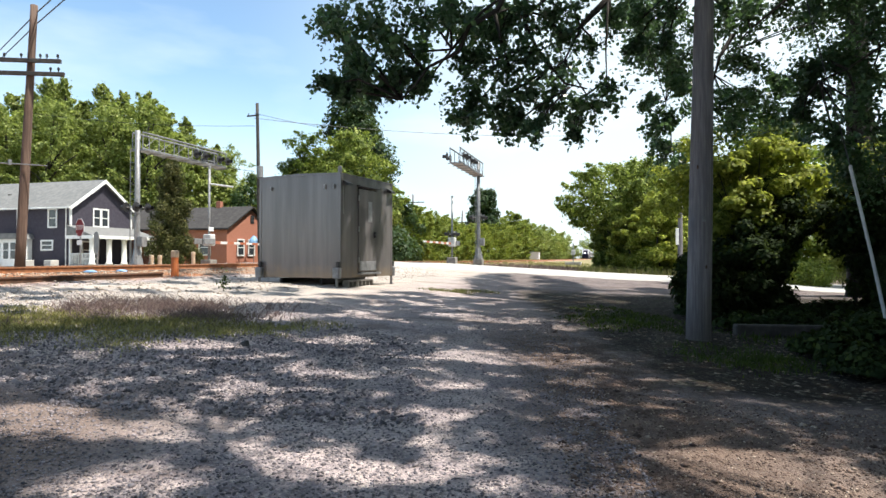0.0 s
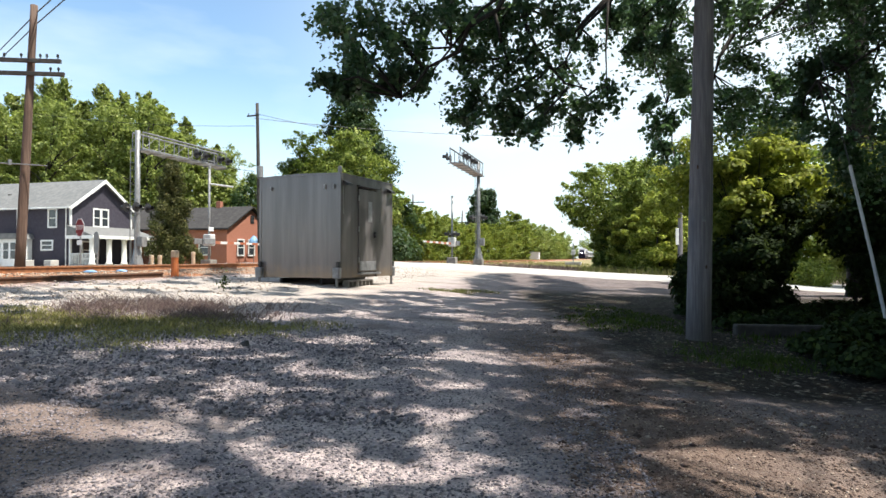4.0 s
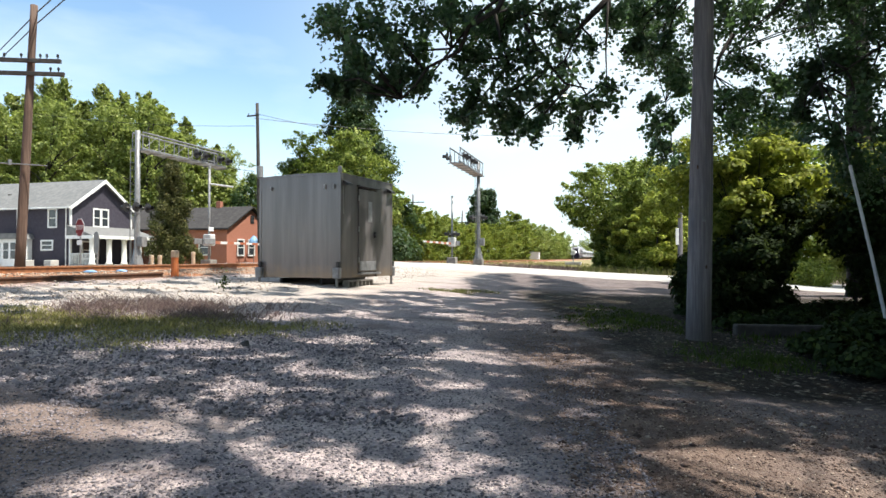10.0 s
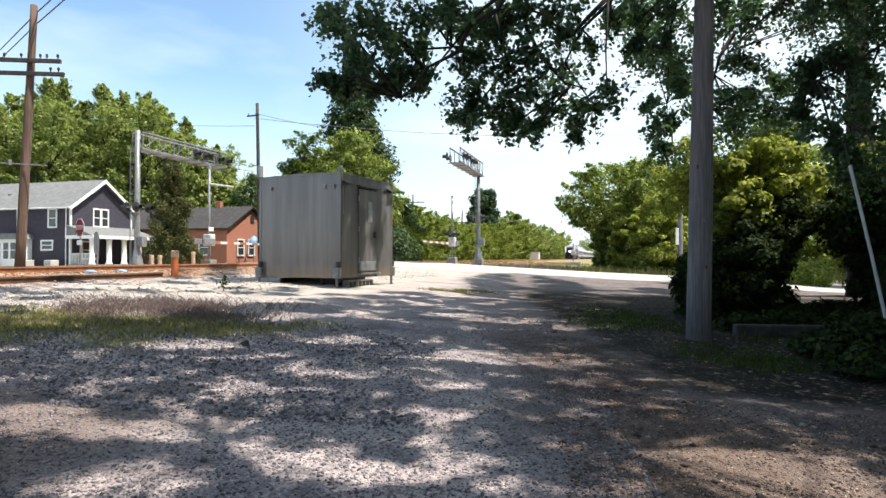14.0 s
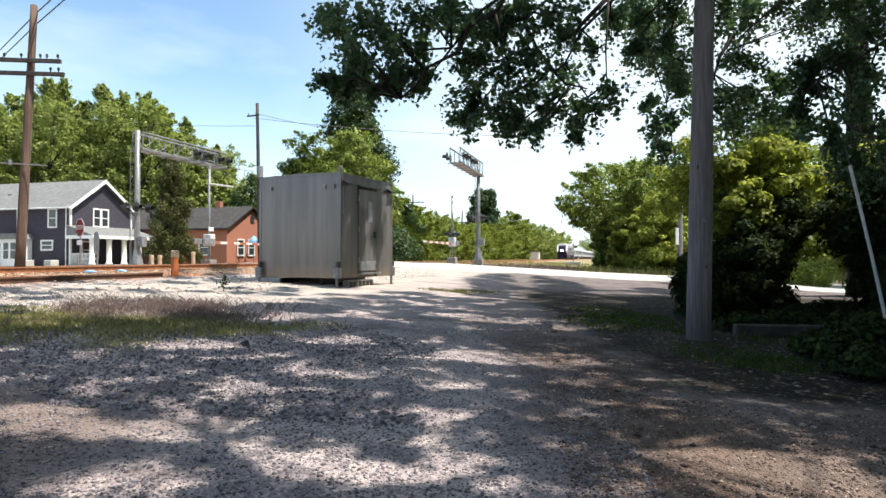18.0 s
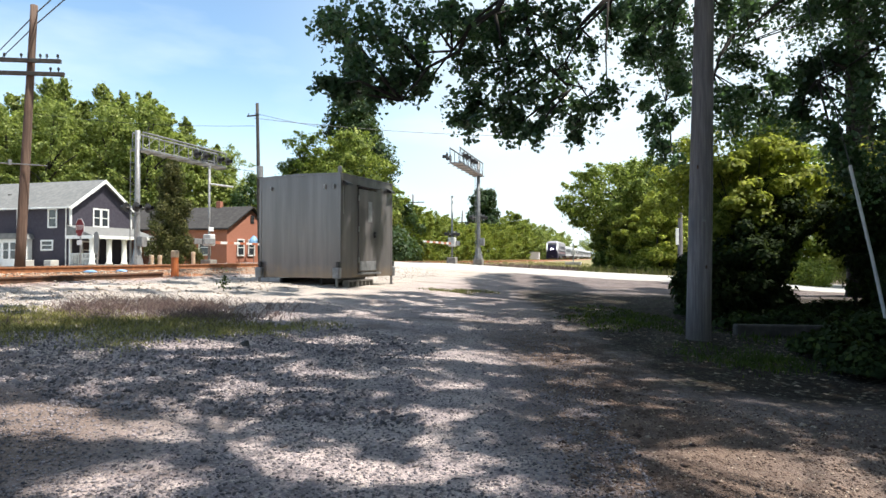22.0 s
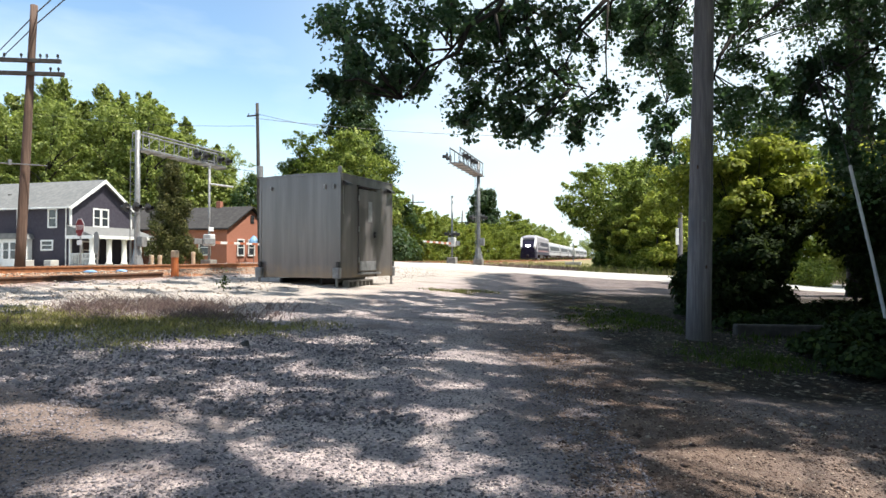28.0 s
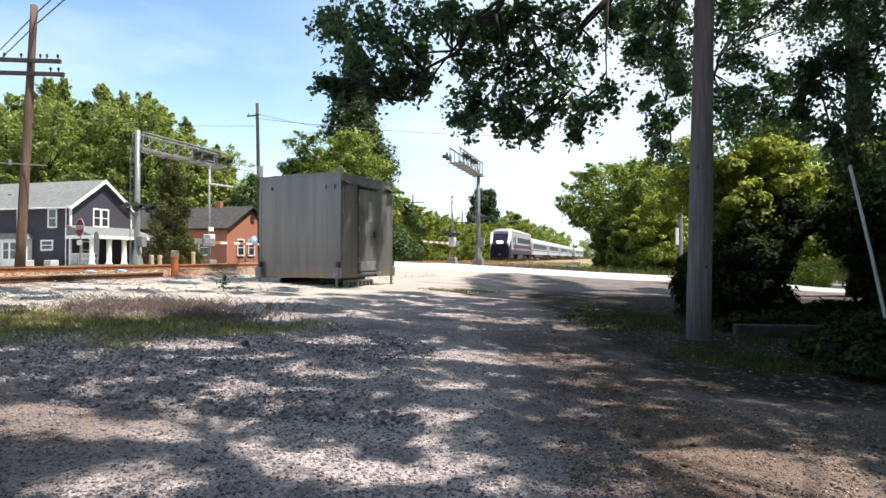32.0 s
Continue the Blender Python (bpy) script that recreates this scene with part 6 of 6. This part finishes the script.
blades("grass", 1300, tufts(0.3, 16.3, 0.9, 0.8, 0, 24, 0.16, 68), 0.05, "grass", 14, "thin straw-coloured grass beside the shelter", 1.0, 0.008)
# the next three patches get their shade from a darker leaf colour
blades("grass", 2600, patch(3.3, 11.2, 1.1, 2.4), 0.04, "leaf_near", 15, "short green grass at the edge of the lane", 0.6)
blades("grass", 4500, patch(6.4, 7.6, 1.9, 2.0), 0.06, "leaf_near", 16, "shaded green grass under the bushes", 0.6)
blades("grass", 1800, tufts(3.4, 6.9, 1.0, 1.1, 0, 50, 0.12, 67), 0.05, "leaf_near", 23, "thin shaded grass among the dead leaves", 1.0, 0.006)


def verge(rng, n):
    s, d = 47 + 55 * rng.random(n) ** 1.4, 2.8 + 19 * rng.random(n)
    keep = np.sin(1.1 * s + 0.7 * d) + np.sin(0.53 * d - 0.4 * s) + 1.2 * rng.normal(size=n) > 0.2
    s, d = s[keep], d[keep]
    return np.stack([-17.1 + 0.2746 * s + 0.9616 * d, 0.9616 * s - 0.2746 * d], -1)


def far_verge(rng, n):
    s, d = 47 + 120 * rng.random(n), -2.8 - 4.5 * rng.random(n)
    return np.stack([-17.1 + 0.2746 * s + 0.9616 * d, 0.9616 * s - 0.2746 * d], -1)


def east_verge(rng, n):
    s, d = 44.5 + 6 * rng.random(n), 14 + 26 * rng.random(n)
    return np.stack([-17.1 + 0.2746 * s + 0.9616 * d, 0.9616 * s - 0.2746 * d], -1)


blades("tall_grass", 9000, verge, 0.2, "straw", 17, "tall yellow-green grass beside the railway", 0.5, 0.03)
def dry_verge(rng, n):
    s, d = 45.2 + 10 * rng.random(n) ** 1.5, 5 + 13 * rng.random(n)
    keep = np.sin(0.9 * s + 1.3 * d) + np.sin(0.7 * d) + 0.8 * rng.normal(size=n) > 0.3
    s, d = s[keep], d[keep]
    return np.stack([-17.1 + 0.2746 * s + 0.9616 * d, 0.9616 * s - 0.2746 * d], -1)


blades("tall_grass", 9000, dry_verge, 0.22, "grass_dry", 24, "dry brown grass beside the road", 0.8, 0.02)
blades("tall_grass", 9000, far_verge, 0.3, "straw", 18, "tall yellow-green grass beside the railway", 0.5, 0.03)
blades("tall_grass", 9000, east_verge, 0.35, "grass", 19, "tall yellow-green grass along the road", 0.5, 0.025)
sprig = thing("weed", pose(-4.45, 12.6, gz(-4.45, 12.6)), "single dark leafy weed in the gravel", "weed")
rg = np.random.default_rng(5)
part("stem", rods((((0, 0, -0.02), (0.03, 0, 0.34), 0.008),)), "bark", sprig)
mesh_part("foliage", leaf_mesh("foliage", rg.normal(size=(90, 3)) * np.array((0.06, 0.06, 0.1)) + np.array((0.02, 0, 0.2)), 0.05, "leaf_near", rg), sprig)
rock = thing("stone", pose(-2.05, 6.45, gz(-2.05, 6.45)), "single dark stone lying on the gravel", "stone")
bm = bmesh.new()
bmesh.ops.create_icosphere(bm, subdivisions=2, radius=0.055)
for v in bm.verts:
    v.co *= 1 + 0.4 * noise.noise(v.co * 30)
part("lump", bm, "black", rock)

# ---- the train ----

M["loco_white"] = worn("loco_silver", (0.25, 0.24, 0.27), (0.34, 0.33, 0.36), 3, 0.55, 0.1, 0.02)
M["loco_blue"] = worn("loco_blue", (0.014, 0.013, 0.03), (0.024, 0.022, 0.045), 3, 0.45, 0, 0.02)
M["loco_blue"].node_tree.nodes["Principled BSDF"].inputs["Specular IOR Level"].default_value = 0.08
M["loco_red"] = worn("loco_red", (0.2, 0.05, 0.055), (0.15, 0.04, 0.05), 3, 0.4, 0, 0.02)
M["coach"] = worn("coach_silver", (0.34, 0.34, 0.37), (0.46, 0.46, 0.49), 3, 0.4, 0.15, 0.03, (1, 0.3, 4))
M["roof_white"] = worn("roof_pale", (0.62, 0.62, 0.62), (0.74, 0.74, 0.73), 2, 0.6, 0, 0.02)
lampm = Mat("headlight_glow", 0.3)
lampm.color((1.0, 0.98, 0.9))
lampm.b.inputs["Emission Color"].default_value = (1.0, 0.97, 0.9, 1)
lampm.b.inputs["Emission Strength"].default_value = 6.8
M["lamp"] = lampm.m


def bogie(parent, y):
    b = part("bogie", blocks(((-1.0, y, 0.5), (0.14, 3.2, 0.28)), ((1.0, y, 0.5), (0.14, 3.2, 0.28)), ((0, y, 0.55), (2.0, 0.5, 0.25)), bevel=0.03), "black", parent)
    for dy in (-1.25, 1.25):
        for x in (-0.76, 0.76):
            part("wheel", tube(bmesh.new(), ((x - 0.07, y + dy, 0.46), (x + 0.07, y + dy, 0.46)), 0.46, 20), "dark_rust", b)


def section(bm, rows):
    """Joins cross sections, each a y and an outline in x, z."""
    rings = [[bm.verts.new((x, y, z)) for x, z in out] for y, out in rows]
    k = len(rings[0])
    for a, b in zip(rings, rings[1:]):
        for j in range(k):
            bm.faces.new((a[j], a[(j + 1) % k], b[(j + 1) % k], b[j]))
    bm.faces.new(rings[0])
    bm.faces.new(rings[-1][::-1])
    bmesh.ops.recalc_face_normals(bm, faces=bm.faces)
    return bm


def locomotive():
    t = thing("locomotive", tm(0, 0, RAIL_TOP), "silver and dark blue passenger locomotive with a lit headlight", "locomotive")
    hw = 1.52

    def low(z0, z1, w):
        return ((-w, z0), (w, z0), (w, z1), (-w, z1))

    def full(w, top):
        return ((-w, 1.55), (w, 1.55), (w, top - 0.65), (w - 0.12, top - 0.25), (w - 0.5, top), (-w + 0.5, top), (-w + 0.12, top - 0.25), (-w, top - 0.65))
    part("body", section(bmesh.new(), ((1.3, full(hw - 0.12, 4.2)), (2.1, full(hw, 4.58)), (3.2, full(hw, 4.62)), (21.4, full(hw, 4.62)))), "loco_white", t, "silver-white upper body")
    part("lower_body", section(bmesh.new(), ((0.15, low(0.45, 1.5, hw - 0.2)), (0.9, low(0.4, 1.54, hw)), (2.6, low(0.4, 1.54, hw)))), "loco_blue", t, "dark blue nose")
    part("skirt", block(bmesh.new(), (0, 12, 1.22), (2 * hw, 18.8, 0.6), 0.03), "loco_blue", t)
    part("nose", section(bmesh.new(), ((0.18, ((-hw + 0.25, 1.5), (hw - 0.25, 1.5), (hw - 0.3, 2.3), (-hw + 0.3, 2.3))), (1.35, ((-hw + 0.04, 1.5), (hw - 0.04, 1.5), (hw - 0.1, 3.9), (-hw + 0.1, 3.9))))), "loco_blue", t, "dark sloping nose")
    part("windshield", section(bmesh.new(), ((0.5, ((-1.05, 2.5), (1.05, 2.5), (1.05, 2.56), (-1.05, 2.56))), (1.28, ((-1.12, 3.72), (1.12, 3.72), (1.12, 3.85), (-1.12, 3.85))))), "train_glass", t, "dark windshield")
    for sg in (-1, 1):
        part("cab_pillar", section(bmesh.new(), ((0.2, ((sg * 1.06, 2.0), (sg * 1.36, 2.0), (sg * 1.36, 2.5), (sg * 1.06, 2.5))), (1.3, ((sg * 1.12, 3.3), (sg * 1.5, 3.3), (sg * 1.5, 4.15), (sg * 1.12, 4.15))))), "roof_white", t, "white cab pillar")
        part("ditch_light", tube(bmesh.new(), ((sg * 1.0, 0.1, 1.25), (sg * 1.0, 0.16, 1.25)), 0.13, 12), "glass", t)
        part("side_stripe", block(bmesh.new(), (sg * (hw + 0.006), 12.2, 1.72), (0.012, 18.2, 0.24), 0.002), "loco_red", t, "red side stripe")
        part("cab_window", block(bmesh.new(), (sg * (hw + 0.004), 3.2, 3.0), (0.02, 1.0, 0.8), 0.006), "train_glass", t)
        part("cab_door", block(bmesh.new(), (sg * (hw + 0.004), 4.5, 2.5), (0.02, 0.75, 1.9), 0.006), "loco_blue", t)
        for k in range(4):
            part("grille", block(bmesh.new(), (sg * (hw + 0.005), 8.2 + 3.2 * k, 3.05), (0.02, 3.12, 0.8), 0.006), "loco_blue", t, "grey radiator grille")
        part("side_band", block(bmesh.new(), (sg * (hw + 0.003), 12.0, 2.1), (0.008, 18.6, 0.5), 0.002), "loco_blue", t, "dark blue side band")
        part("side_panel", block(bmesh.new(), (sg * (hw + 0.005), 19.8, 2.6), (0.02, 1.4, 1.9), 0.006), "loco_blue", t)
        part("cantrail", block(bmesh.new(), (sg * (hw - 0.1), 11.8, 4.25), (0.3, 18.6, 0.1), 0.03), "roof_white", t, "white roof edge")
    part("headlight", block(bmesh.new(), (0, 0.42, 2.62), (0.8, 0.3, 0.28), 0.05), "lamp", t, "glowing white headlight")
    part("pilot", block(bmesh.new(), (0, 0.35, 0.4), (2.7, 0.3, 0.5), 0.05), "black", t)
    part("coupler", block(bmesh.new(), (0, -0.1, 0.85), (0.35, 0.8, 0.3), 0.05), "black", t)
    part("roof_hatch", block(bmesh.new(), (0, 11, 4.64), (1.7, 14, 0.14), 0.04), "roof_white", t)
    part("fuel_tank", block(bmesh.new(), (0, 11, 0.62), (2.5, 5.5, 0.7), 0.08), "black", t)
    for y in (4.2, 17.8):
        bogie(t, y)
    return t


def coach():
    t = thing("passenger_coach", tm(0, 0, RAIL_TOP), "silver passenger coach with a dark window band", "railway coach", "coaches of the train")
    w = 1.5
    out = ((-w, 1.0), (w, 1.0), (w, 3.1), (w - 0.14, 3.55), (w - 0.55, 3.88), (0, 3.98), (-w + 0.55, 3.88), (-w + 0.14, 3.55), (-w, 3.1))
    part("body", section(bmesh.new(), ((0.25, out), (25.65, out))), "coach", t)
    part("roof", section(bmesh.new(), ((0.3, ((-w + 0.3, 3.72), (w - 0.3, 3.72), (w - 0.6, 3.9), (0, 4.02), (-w + 0.6, 3.9))), (25.6, ((-w + 0.3, 3.72), (w - 0.3, 3.72), (w - 0.6, 3.9), (0, 4.02), (-w + 0.6, 3.9))))), "roof_white", t, "pale roof")
    for sg in (-1, 1):
        for k in range(10):
            part("window", block(bmesh.new(), (sg * (w + 0.004), 3.4 + 2.1 * k, 2.5), (0.02, 2.0, 0.95), 0.006), "train_glass", t)
        part("stripe", block(bmesh.new(), (sg * (w + 0.004), 12.95, 1.75), (0.015, 25.2, 0.16), 0.003), "loco_blue", t)
        for y in (1.3, 24.6):
            part("door", block(bmesh.new(), (sg * (w + 0.003), y, 2.1), (0.02, 0.85, 2.0), 0.006), "alu_dark", t)
    part("underframe", block(bmesh.new(), (0, 12.95, 0.75), (2.3, 13, 0.5), 0.05), "black", t)
    part("gangway", blocks(((0, 0.1, 2.1), (1.2, 0.4, 2.3)), ((0, 25.8, 2.1), (1.2, 0.4, 2.3)), bevel=0.03), "black", t)
    for y in (3.6, 22.3):
        bogie(t, y)
    return t


loco = locomotive()
coaches = [coach()]
for k in range(5):
    coaches.append(copy_thing(coaches[0], coaches[0].matrix_world.copy()))


def motions():
    """The train comes on at an even, slow pace."""
    def rows(back):
        return [(t, tm(91.3 + 6.95 * (32 - t) + back, 0, RAIL_TOP - 0.12)) for t in (0, 4, 8, 12, 16, 20, 24, 28, 32)]
    rock_gently = random.Random(4)
    for k, b in enumerate(BOUGHS[:8]):
        pivot = Matrix.Translation((8.4, 6.3, 5.2 + 0.5 * k))
        sway = []
        for j in range(33):
            a, c = (0.16 * math.sin(j * 1.9 + k) + rock_gently.uniform(-0.06, 0.06) for q in (0, 1))
            sway.append((j, pivot @ Euler((radians(a), radians(c * 0.7), radians(a * 0.6))).to_matrix().to_4x4() @ pivot.inverted()))
        walk(b, sway)
    walk(loco, rows(0))
    for k, c in enumerate(coaches):
        walk(c, rows(22.0 + 26.2 * k))


motions()
